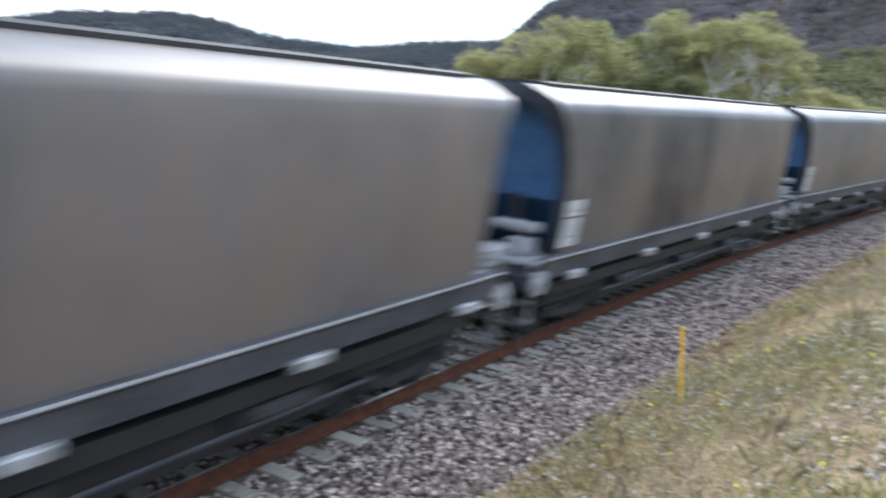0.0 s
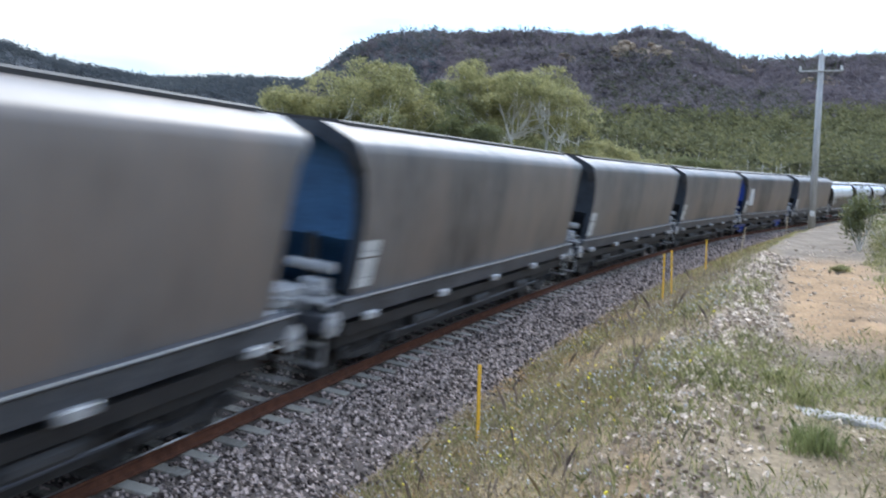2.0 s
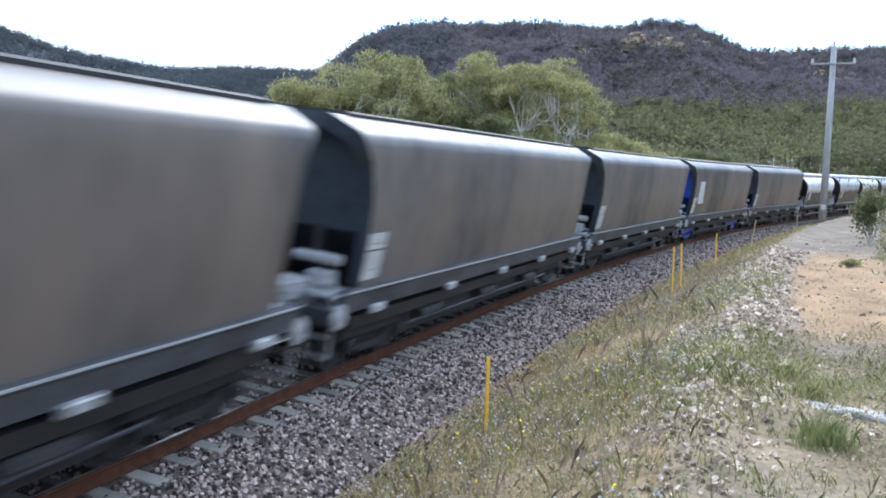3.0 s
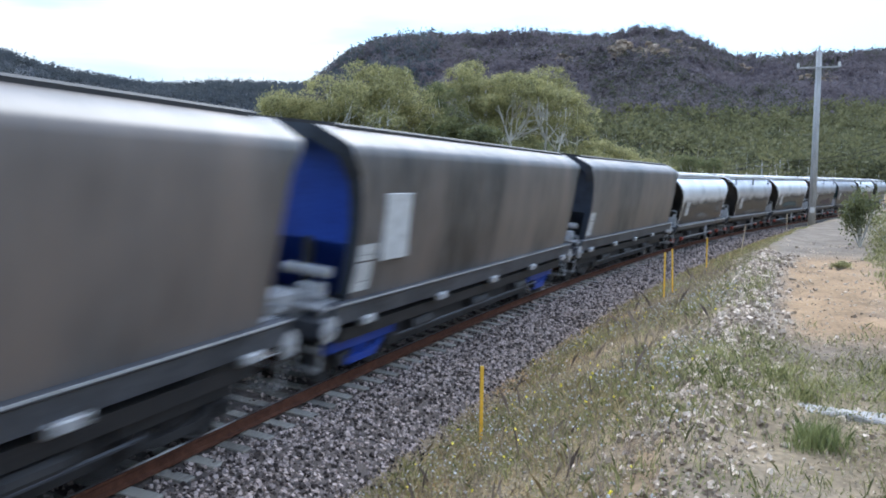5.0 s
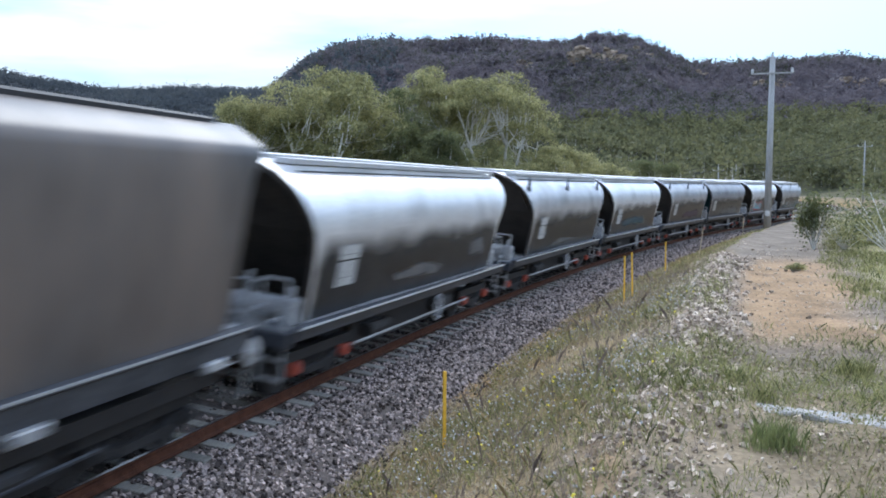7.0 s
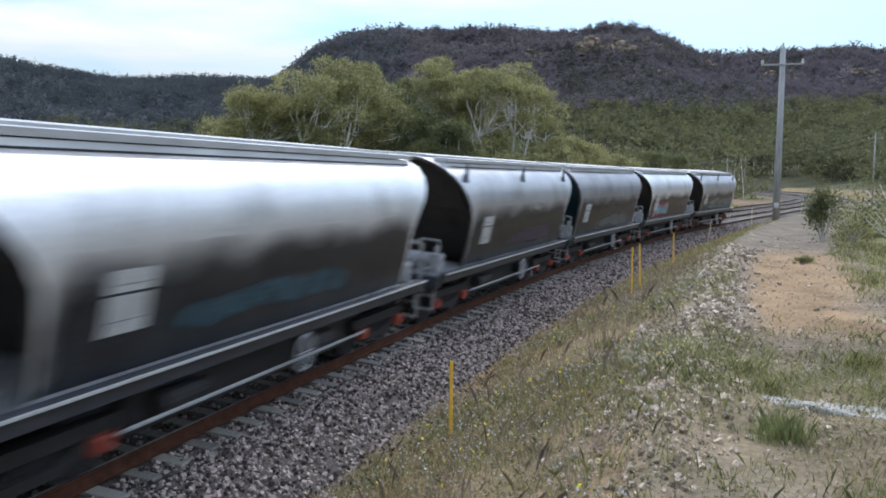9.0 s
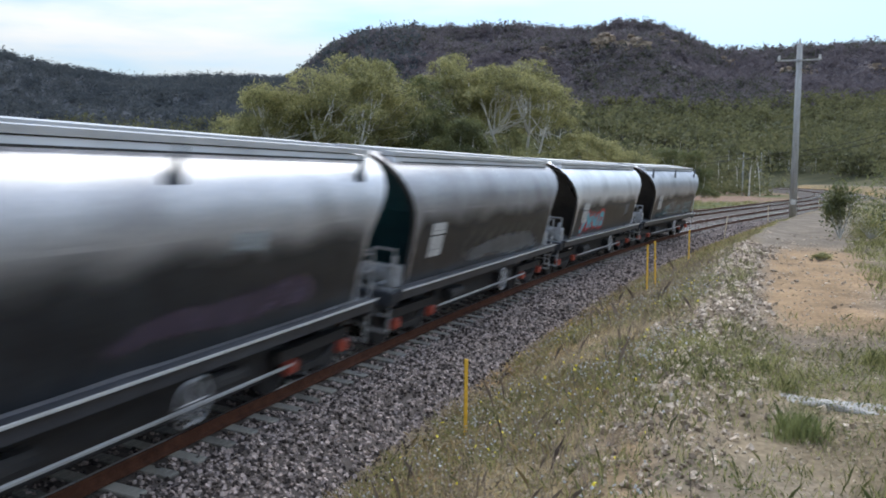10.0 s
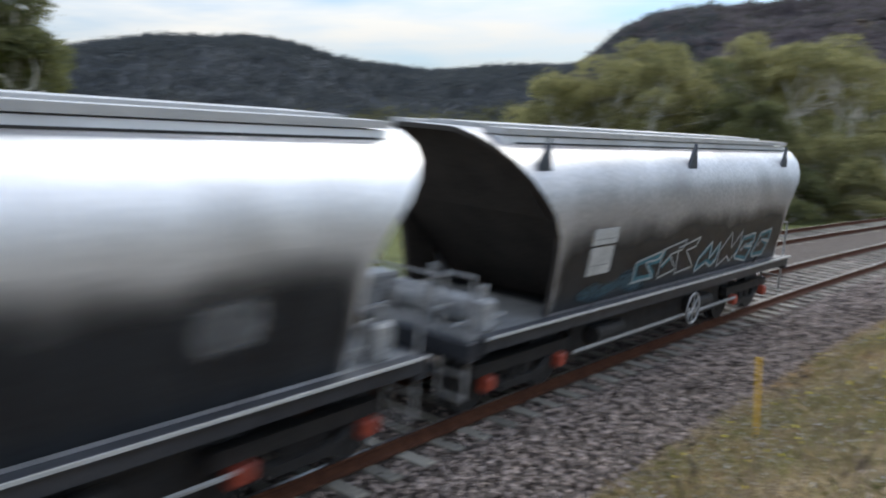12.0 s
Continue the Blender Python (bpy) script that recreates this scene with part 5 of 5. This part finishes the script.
# ---- trees ----
def tube(verts, faces, p0, p1, r0, r1, n=6):
    way = (p1 - p0).normalized()
    u = way.orthogonal().normalized()
    w = way.cross(u)
    k = len(verts)
    for p, r in ((p0, r0), (p1, r1)):
        for i in range(n):
            a = 2 * math.pi * i / n
            verts.append(tuple(p + (u * math.cos(a) + w * math.sin(a)) * r))
    for i in range(n):
        faces.append((k + i, k + (i + 1) % n, k + n + (i + 1) % n, k + n + i))


def gum_tree(x, y, tall, spread, seed, leaf, label, density=1.0, low=0.45, opened=False):
    """A gum: pale limbs that fan out from a short trunk to a dome of leaf clumps; an opened crown shows its limbs."""
    rng = np.random.default_rng(seed)
    tree = tagged(new("gum_tree"), label, "tree")
    z = float(height(np.array([x]), np.array([y]))[0]) - 0.15
    tree.location = (x, y, z)
    to_eye = np.array((-x, -y)) / math.hypot(x, y)
    c = []
    while len(c) < int(30 * (spread / 4.0) ** 1.2):
        a, e, k = rng.uniform(0, 2 * math.pi), math.asin(rng.uniform(-0.2, 1.0)), rng.uniform(0.62, 0.96)
        h = np.array((math.cos(a), math.sin(a)))
        if opened and h @ to_eye > -0.15 and e < 0.38 and rng.random() < 0.82:
            continue
        lump = 1 + 0.14 * math.sin(3 * a + seed) + 0.1 * math.sin(5 * a + 2 * seed)
        c.append((h[0] * spread * 0.9 * math.cos(e) * k * lump, h[1] * spread * 0.9 * math.cos(e) * k * lump, tall * (low + (0.90 - low) * math.sin(e) * k * (0.9 + 0.1 * lump))))
    c = np.array(c)
    verts, faces = [], []
    base = Vector((rng.normal(0, 0.2), rng.normal(0, 0.2), tall * rng.uniform(0.12, 0.2)))
    r0 = tall * 0.026
    tube(verts, faces, Vector((0, 0, 0)), base, r0 * 1.25, r0, 9)

    def limb(p, q, r, n):
        """A bending limb from p to q; returns its points."""
        bow = Vector((q.x - p.x, q.y - p.y, 0)) * rng.uniform(0.05, 0.28) + Vector(rng.normal(0, 0.25, 3))
        pts, last = [p], p
        for i in range(1, n + 1):
            u = i / n
            nxt = p.lerp(q, u) + bow * math.sin(u * math.pi) - Vector((0, 0, 0.06 * tall * math.sin(u * math.pi) * rng.uniform(0, 0.6)))
            tube(verts, faces, last, nxt, r * (1 - 0.75 * (i - 1) / n), r * (1 - 0.75 * u), 6)
            last = nxt
            pts.append(nxt)
        return pts

    order = np.argsort(-np.hypot(c[:, 0], c[:, 1]) + rng.uniform(0, 0.55 * spread, len(c)))
    order[7:] = rng.permutation(order[7:])
    mains = []
    for i in order[:7]:
        pts = limb(base, Vector(c[i]), r0 * rng.uniform(0.38, 0.6), 6)
        mains.append(pts)
    for i in order[7:40]:
        q = Vector(c[i])
        start = min((pt for pts in mains for pt in pts[2:5]), key=lambda pt: (pt - q).length + rng.uniform(0, 1.0))
        tip = limb(start, q, r0 * rng.uniform(0.14, 0.26), 5)
        for at in tip[2:4]:
            limb(at, at + (q - start) * rng.uniform(0.3, 0.6) + Vector(rng.normal(0, 0.09 * spread, 3)), r0 * 0.1, 3)
    part("trunk", mesh_of("trunk", verts, faces, M_BARK, True), None, tree, "pale bark, forked limbs")
    # billows of sprigs: each lump is a shell of drooping leaf bunches, thin below
    rad = rng.uniform(0.24, 0.38, len(c)) * spread ** 0.8 * 1.25
    m, per = int(58 * density), 17
    d = rng.normal(size=(len(c), m, 3))
    d /= np.linalg.norm(d, axis=2, keepdims=True)
    d[:, :, 2] = np.where(d[:, :, 2] < -0.3, -d[:, :, 2], d[:, :, 2])
    d *= rng.uniform(0.75, 1.04, (len(c), m, 1)) * rad[:, None, None] * np.array((1.0, 1.0, 0.72))
    bunch = (c[:, None] + d).reshape(-1, 3)
    pts = (bunch[:, None] + rng.normal(size=(len(bunch), per, 3)) * (0.17, 0.17, 0.14)).reshape(-1, 3)
    pts = pts[pts[:, 2] > 0.3]
    part("crown", flakes_mesh("crown", pts, rng.uniform(0.12, 0.25, len(pts)), leaf, rng, 0.7), None, tree, "billowing olive-green leaf clumps")
    return tree


def place(az, r):
    return r * math.sin(radians(az)), r * math.cos(radians(az))


for k, (az, r, tall, spread, leaf, density, low, opened, label) in enumerate((
    (3.4, 70, 9.6, 4.6, M_LEAF, 1.0, 0.30, False, "rounded olive gum tree at the clump's edge"),
    (7.6, 67, 12.6, 4.8, M_LEAF, 1.0, 0.46, True, "olive gum tree with showing pale limbs"),
    (11.4, 66, 14.6, 5.4, M_LEAF, 1.0, 0.46, True, "tall olive gum tree with white branching limbs"),
    (14.6, 72, 14.6, 4.8, M_LEAF_DARK, 1.1, 0.40, False, "dense dark green gum tree"),
    (18.2, 77, 16.0, 4.0, M_LEAF, 1.0, 0.56, True, "tall gum tree with a domed crown"),
    (22.2, 75, 15.2, 6.0, M_LEAF, 1.0, 0.56, True, "broad flat-topped gum tree with pale upright limbs"),
    (25.6, 73, 8.6, 3.0, M_LEAF, 0.55, 0.45, True, "thin half-bare gum tree"),
    (18.4, 66, 9.0, 3.8, M_LEAF_DARK, 1.1, 0.30, False, "low dense dark green tree"),
    (22.6, 69, 8.6, 4.0, M_LEAF, 0.9, 0.30, False, "low olive gum tree under taller ones"),
    (26.5, 80, 9.2, 4.2, M_LEAF, 1.0, 0.30, False, "olive gum tree before the forest"),
    (13.8, 62, 5.8, 2.8, M_LEAF, 1.0, 0.35, False, "low bushy gum tree under the clump"),
    (9.2, 71, 10.6, 4.6, M_LEAF_DARK, 1.0, 0.25, False, "dark gum tree behind the pale-limbed ones"),
    (21.0, 82, 10.0, 5.0, M_LEAF_DARK, 1.0, 0.25, False, "dark gum tree behind the flat-topped one"),
    (29.0, 92, 8.0, 4.0, M_LEAF, 1.0, 0.25, False, "olive gum tree near the far track"),
    (32.5, 112, 9.0, 4.2, M_LEAF_DARK, 1.0, 0.25, False, "dark green tree near the far track"),
    (-29.0, 36, 14.8, 3.2, M_LEAF_DARK, 2.2, 0.50, False, "dark hanging tree beyond the tracks"),
    (5.2, 63, 5.0, 3.2, M_LEAF, 1.0, 0.25, False, "low bushy regrowth at the clump's edge"),
    (16.5, 63, 4.2, 2.8, M_LEAF, 1.0, 0.25, False, "low bushy regrowth under the gum trees"),
    (20.5, 64, 4.0, 3.0, M_LEAF_DARK, 1.0, 0.25, False, "low dark regrowth under the gum trees"),
    (24.5, 66, 4.4, 3.0, M_LEAF, 1.0, 0.25, False, "low bushy regrowth beside the gum trees"),
    (27.8, 72, 4.2, 3.2, M_LEAF_DARK, 1.0, 0.25, False, "low dark regrowth beside the gum trees"),
    (30.8, 84, 4.6, 3.2, M_LEAF, 1.0, 0.25, False, "low bushy regrowth near the far track"),
    (0.3, 84, 6.0, 3.8, M_LEAF, 1.0, 0.30, False, "low olive tree beyond the tracks"),
)):
    gum_tree(*place(az, r), tall, spread, 40 + k, leaf, label, density, low, opened)


def shrub(s, off, tall, spread, seed, leaf, label):
    rng = np.random.default_rng(seed)
    base = on_bank(np.array([s]), np.array([off]))[0]
    bush = tagged(new("shrub"), label, "shrub")
    bush.location = base
    verts, faces = [], []
    pts = []
    for _ in range(16):
        a, o = rng.uniform(0, 2 * math.pi), rng.uniform(0.2, 1) * spread
        tip = Vector((math.cos(a) * o, math.sin(a) * o, tall * rng.uniform(0.4, 0.95)))
        tube(verts, faces, Vector((0, 0, -0.05)), tip, 0.03, 0.012, 5)
        d = rng.normal(size=(150, 3)) * (0.28 * spread, 0.28 * spread, 0.16 * tall)
        pts.append(np.array(tip) + d)
    part("stem", mesh_of("stem", verts, faces, M_BARK, True), None, bush)
    pts = np.concatenate(pts)
    pts = pts[pts[:, 2] > 0.02]
    part("foliage", flakes_mesh("foliage", pts, rng.uniform(0.6, 1.2, len(pts)) * min(0.14, 0.03 + 0.06 * tall), leaf, rng, 0.3), None, bush)
    return bush


for k, (s, off, tall, spread, leaf, label) in enumerate((
    (43.2, 9.6, 1.9, 0.5, M_LEAF_DARK, "thin dark green shrub on the rough pad"),
    (43.8, 10.7, 1.2, 1.0, M_LEAF, "low olive shrub on the rough pad"),
    (39.0, 12.2, 2.5, 1.5, M_LEAF_DARK, "dense dark green shrub at the pad's edge"),
    (46.5, 11.8, 1.2, 1.2, M_LEAF, "low grey-green shrub on the rough pad"),
    (51.0, 12.2, 1.5, 1.5, M_LEAF_DARK, "spreading dark shrub on the rough pad"),
    (47.5, 13.8, 1.9, 1.5, M_LEAF_DARK, "rounded dark shrub at the pad's far edge"),
    (32.4, 9.0, 0.20, 0.22, M_LEAF, "small dark bush on the pad"),
)):
    shrub(s, off, tall, spread, 70 + k, leaf, label)


# ---- woods on the hills ----
def scatter(rng, count, az0, az1, r0, r1):
    az = radians(1) * rng.uniform(az0, az1, count)
    r = np.sqrt(rng.uniform(r0 * r0, r1 * r1, count))
    x, y = r * np.sin(az), r * np.cos(az)
    s, off = line_coords(x, y)
    keep = ((off < -14) & (r > 185)) | (off < -30) | (off > 24)
    x, y, r = x[keep], y[keep], r[keep]
    return x, y, height(x, y), r


def crowns(rng, x, y, z, tall, wide, per, size):
    """Points in the crowns of many trees, bunched into lumps."""
    n = len(x)
    lumps = 5
    lc = rng.normal(size=(n, lumps, 3)) * np.stack([wide * 0.30, wide * 0.30, tall * 0.17], 1)[:, None]
    lc[:, :, 2] += (tall * 0.58)[:, None]
    d = rng.normal(size=(n, lumps, per, 3)) * np.stack([wide * 0.17, wide * 0.17, tall * 0.085], 1)[:, None, None]
    p = lc[:, :, None] + d + np.stack([x, y, z], 1)[:, None, None]
    return p.reshape(-1, 3), np.repeat(size, lumps * per)


def build_woods():
    rng = np.random.default_rng(17)
    x, y, z, r = scatter(rng, 12500, -40, 62, 150, 720)
    el = np.degrees(np.arctan2(z - EYE, r))
    keep = el < 3.9 + 0.6 * ripple(x / 40, y / 40, 33)
    x, y, z, r = x[keep], y[keep], z[keep], r[keep]
    tall = rng.uniform(7, 14, len(x))
    p, size = crowns(rng, x, y, z, tall, rng.uniform(5, 9, len(x)), 11, rng.uniform(1.2, 2.1, len(x)) * np.clip(r / 380, 0.5, 1.0))
    tagged(new("green_forest", flakes_mesh("green_forest", p, size * rng.uniform(0.7, 1.2, len(p)), M_FOREST, rng, 0.2, 0.7)), "dense olive-green eucalypt forest on the valley floor", "forest", kind="stuff")
    sel = rng.random(len(x)) < 0.5
    b = np.stack([x, y, z - 0.5], 1)[sel]
    tagged(new("forest_trunks", blades_mesh("forest_trunks", b, tall[sel] * 0.7, rng.uniform(0.2, 0.36, sel.sum()), M_BARK, rng, 0.1)), "pale trunks among the forest", "tree trunks", kind="stuff")
    # undergrowth closes the forest's edge
    x, y, z, r = scatter(rng, 3600, -20, 62, 150, 330)
    p, size = crowns(rng, x, y, z - 1.2, rng.uniform(3, 6, len(x)), rng.uniform(4, 7, len(x)), 9, rng.uniform(0.6, 1.0, len(x)))
    tagged(new("undergrowth", flakes_mesh("undergrowth", p, size, M_FOREST, rng, 0.2, 0.7)), "dark green undergrowth along the forest's edge", "bushes", kind="stuff")
    # burnt slopes: bare poles and thin scorched crowns
    x, y, z, r = scatter(rng, 17000, 1, 66, 420, 960)
    el = np.degrees(np.arctan2(z - EYE, r))
    keep = el > 3.5 + 0.6 * ripple(x / 40, y / 40, 33)
    x, y, z, r = x[keep], y[keep], z[keep], r[keep]
    tall = rng.uniform(6, 13, len(x))
    b = np.stack([x, y, z - 0.5], 1) + rng.normal(0, 1.5, (len(x), 3)) * (1, 1, 0)
    tagged(new("burnt_trunks", blades_mesh("burnt_trunks", b, tall * rng.uniform(0.6, 1.0, len(b)), rng.uniform(0.3, 0.7, len(b)), M_CHAR, rng, 0.15)), "bare burnt trunks on the hillside", "tree trunks", kind="stuff")
    p, size = crowns(rng, x, y, z, tall, rng.uniform(4, 8, len(x)), 9, rng.uniform(1.2, 2.2, len(x)))
    tagged(new("burnt_woods", flakes_mesh("burnt_woods", p, size * rng.uniform(0.7, 1.3, len(p)), M_BURNT, rng, 0.2, 0.6)), "scorched purple-brown woods on the mesa's slope", "forest", kind="stuff")
    # greener survivors on the shoulders
    sel = (ripple(x / 70, y / 70, 35) > 0.45) | ((z > 96) & (rng.random(len(x)) < 0.5))
    p, size = crowns(rng, x[sel], y[sel], z[sel], tall[sel] * 1.1, rng.uniform(4, 8, sel.sum()), 6, rng.uniform(0.9, 1.7, sel.sum()))
    tagged(new("green_survivors", flakes_mesh("green_survivors", p, size, M_SURVIVOR, rng, 0.2, 0.7)), "dark green trees left among the burnt woods", "forest", kind="stuff")
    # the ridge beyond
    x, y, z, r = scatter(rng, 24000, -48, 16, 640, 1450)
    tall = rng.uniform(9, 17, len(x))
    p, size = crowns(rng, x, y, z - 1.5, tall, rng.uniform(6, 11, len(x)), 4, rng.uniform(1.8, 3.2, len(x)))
    tagged(new("far_woods", flakes_mesh("far_woods", p, size, M_FAR_HAZE, rng, 0.1, 0.7)), "woods covering the distant ridge, blue-grey with painted haze", "forest", kind="stuff")
    x, y, z, r = scatter(rng, 7000, -48, 8, 600, 1150)
    keep = np.degrees(np.arctan2(z - EYE, r)) < 3.2 + 0.7 * ripple(x / 90, y / 90, 36)
    x, y, z = x[keep], y[keep], z[keep]
    p, size = crowns(rng, x, y, z, rng.uniform(9, 17, len(x)), rng.uniform(6, 11, len(x)), 5, rng.uniform(1.6, 2.8, len(x)))
    tagged(new("foothill_forest", flakes_mesh("foothill_forest", p, size, M_FOREST, rng, 0.1, 0.7)), "olive-green forest on the ridge's foot", "forest", kind="stuff")


build_woods()


# ---- sandstone outcrops high on the mesa ----
def sight(az, el):
    """The place where a line of sight at that bearing and elevation meets the ground."""
    r = np.arange(250, 1600, 2.0)
    x, y = r * math.sin(radians(az)), r * math.cos(radians(az))
    over = height(x, y) > EYE + r * math.tan(radians(el))
    i = int(np.argmax(over)) if over.any() else len(r) - 1
    return x[i], y[i], float(height(x[i:i + 1], y[i:i + 1])[0]), r[i]


def outcrop(az, el, wide, tall, blocks, seed, label):
    rng = np.random.default_rng(seed)
    x, y, z, r = sight(az, el)
    rock = tagged(new("sandstone_cliff"), label, "cliff", kind="structure")
    rock.matrix_world = pose(x * (1 - 7 / r), y * (1 - 7 / r), z, 0, 0, -az)
    for i in range(blocks * 3):
        w, h = wide / blocks * rng.uniform(0.35, 0.9), tall * rng.uniform(0.25, 0.62)
        cx = rng.uniform(-0.5, 0.5) * wide
        cz = tall * rng.uniform(-0.25, 0.42) * (1 - abs(cx) / wide)
        bm = bmesh.new()
        bmesh.ops.create_cube(bm, size=1, matrix=Matrix.LocRotScale((cx, rng.uniform(-1, 3) + cz * 0.5, cz), Euler((rng.normal(0, 0.1), rng.normal(0, 0.1), rng.normal(0, 0.35))), (w, 11, h)))
        bmesh.ops.subdivide_edges(bm, edges=bm.edges, cuts=5, use_grid_fill=True)
        for v in bm.verts:
            k = noise.noise_vector(v.co * 0.16 + Vector((seed, i, 0))) * 1.6 + noise.noise_vector(v.co * 0.5 + Vector((seed, i, 4))) * 0.7
            step = 0.7 * math.sin(v.co.z * 1.9 + i)
            v.co += Vector((k.x * 1.6, k.y * 1.8 + step, k.z * 1.3))
        part("rock_face", bm, M_CLIFF, rock)


outcrop(28.9, 8.0, 44, 22, 5, 1, "orange and grey sandstone cliff among burnt woods")
outcrop(31.2, 8.0, 28, 18, 4, 2, "grey-brown sandstone cliff under the summit")
outcrop(24.0, 7.7, 14, 10, 2, 3, "small grey sandstone outcrop on the slope")
outcrop(35.0, 6.8, 16, 8, 3, 4, "low grey sandstone ledge on the slope")
outcrop(39.5, 6.0, 34, 9, 5, 5, "long grey-brown sandstone ledge on the slope")
outcrop(44.5, 5.9, 34, 10, 5, 6, "tan sandstone ledge on the slope")


# ---- stakes along the cess ----
def stake(s, off, tall, lean, label="slim yellow-painted marker stake in the bank", mat=M_STAKE):
    x, y, z = on_bank(np.array([s]), np.array([off]))[0]
    post = tagged(new("marker_stake"), label, "stake", "stakes beside the track")
    post.matrix_world = pose(x, y, z, lean, lean * 0.6, 0)
    bm = bmesh.new()
    box(bm, -0.022, 0.022, -0.012, 0.012, -0.15, tall, 0.004)
    part("shaft", bm, mat, post)
    bm = bmesh.new()
    box(bm, -0.0235, 0.0235, -0.0135, 0.0135, tall - 0.10, tall + 0.003, 0.004)
    part("cap", bm, mat, post)
    return post


stake(15.55, 4.12, 0.98, 0.8)
stake(28.7, 4.75, 1.25, 0.5)
stake(29.4, 4.87, 1.25, -1.0)
stake(36.0, 4.95, 1.15, 0.5)
stake(46.9, 4.8, 1.2, 7.0, "leaning faded timber stake beyond the bank", M_FADED)
stake(58.8, 5.3, 1.2, 1.0, "pale weathered stake beside the rails", M_FADED)
stake(70.0, 5.0, 1.2, 1.0, "pale weathered stake beside the rails", M_FADED)
stake(84.0, 4.6, 1.25, 1.0, "pale weathered stake beside the far rails", M_FADED)
stake(97.0, 4.6, 1.25, -2.0, "pale weathered stake beside the far rails", M_FADED)
stake(112.0, 4.8, 1.3, 1.0, "pale weathered stake beside the far rails", M_FADED)

# ---- a half-buried concrete slab on the pad ----
def concrete_slab():
    bm = bmesh.new()
    box(bm, -1.05, 0.95, -0.17, 0.17, -0.12, 0.025, 0.02)
    bmesh.ops.subdivide_edges(bm, edges=bm.edges, cuts=3, use_grid_fill=True)
    for v in bm.verts:
        v.co += noise.noise_vector(v.co * 2.3) * 0.06
    x, y = 6.75, 6.85
    slab = part("concrete_slab", bm, M_CONCRETE, None)
    slab.matrix_world = pose(x, y, float(height(np.array([x]), np.array([y]))[0]), 2, -1, -52)
    tagged(slab, "pale broken concrete strip half buried in the pad", "concrete slab")


concrete_slab()


# ---- lesser poles at the forest's edge, with their wires ----
power_pole(*place(36.25, 190), -3.2, 11.0, 10.0, 0.16, 2.2, -30, "thin weathered power pole at the forest's edge")
power_pole(*place(44.45, 175), 0.6, 10.6, 9.9, 0.16, 2.4, -40, "thin weathered power pole with a wide crossarm")
power_pole(*place(37.3, 240), -1.0, 10.0, 9.2, 0.14, 1.8, -30, "distant thin power pole before the trees")


def power_line(p, q, sag, label):
    """A wire that sags between two pole tops."""
    p, q = Vector(p), Vector(q)
    verts, faces = [], []
    pts = [p.lerp(q, i / 16) - Vector((0, 0, sag * 4 * (i / 16) * (1 - i / 16))) for i in range(17)]
    for a, b in zip(pts, pts[1:]):
        tube(verts, faces, a, b, 0.055, 0.055, 4)
    tagged(new("power_line", mesh_of("power_line", verts, faces, M_DARK)), label, "wire")


for lift in (0.0, 0.9):
    power_line((*place(36.25, 190), 6.9 + lift), (*place(44.45, 175), 10.2 + lift), 1.2, "thin dark wire strung between weathered poles")
    power_line((*place(36.25, 190), 6.9 + lift), (*place(26.0, 215), 6.0 + lift), 1.2, "thin dark wire running into the trees")


# ---- sleepers: each its own piece where the camera is nearest, joined further off ----
def sleeper_mesh():
    bm = bmesh.new()
    box(bm, -0.115, 0.115, -1.25, 1.25, -0.285, -0.168, 0.012)
    me = bpy.data.meshes.new("sleeper")
    bm.to_mesh(me)
    bm.free()
    me.materials.append(M_SLEEPER)
    return me


def build_sleepers():
    rng = random.Random(5)
    me = sleeper_mesh()
    for track, off, lift, s0, s1 in ((near_track, 0.0, 0.0, -3.0, 75.0), (far_track, FAR_OFF, FAR_Z, 20.0, 70.0)):
        k = s0
        while k < s1:
            ob = new("sleeper", me)
            ob.parent = track
            ob.matrix_basis = track_pose(k + rng.uniform(-0.02, 0.02), off + rng.uniform(-0.03, 0.03), lift) @ Matrix.Rotation(rng.uniform(-0.012, 0.012), 4, "Z")
            k += 0.61
        verts, faces = [], []
        for a, b in ((-225, s0 - 0.61), (s1 + 0.4, 330)):
            k = a
            while k < b:
                m = track_pose(k, off, lift)
                n = len(verts)
                for x in (-0.115, 0.115):
                    for y in (-1.25, 1.25):
                        for z in (-0.285, -0.168):
                            verts.append(tuple(m @ Vector((x, y, z))))
                faces += [(n, n + 1, n + 3, n + 2), (n + 4, n + 6, n + 7, n + 5), (n, n + 4, n + 5, n + 1), (n + 2, n + 3, n + 7, n + 6), (n + 1, n + 5, n + 7, n + 3)]
                k += 0.61
        part("far_sleepers", mesh_of("far_sleepers", verts, faces, M_SLEEPER), None, track)["kind"] = "stuff"


build_sleepers()


# ---- everything that moves ----
def motions():
    for wagon, s in TRAIN:
        walk(wagon, [(i * 0.5, track_pose(s - run(i * 0.5))) for i in range(25)])
        for wheel in wagon.children_recursive:
            if wheel.name.startswith("wheelset"):
                at = wheel.location.copy()
                walk(wheel, [(i / 30, Matrix.Translation(at) @ Matrix.Rotation(-run(i / 30) / 0.46, 4, "Y")) for i in range(361)])


motions()
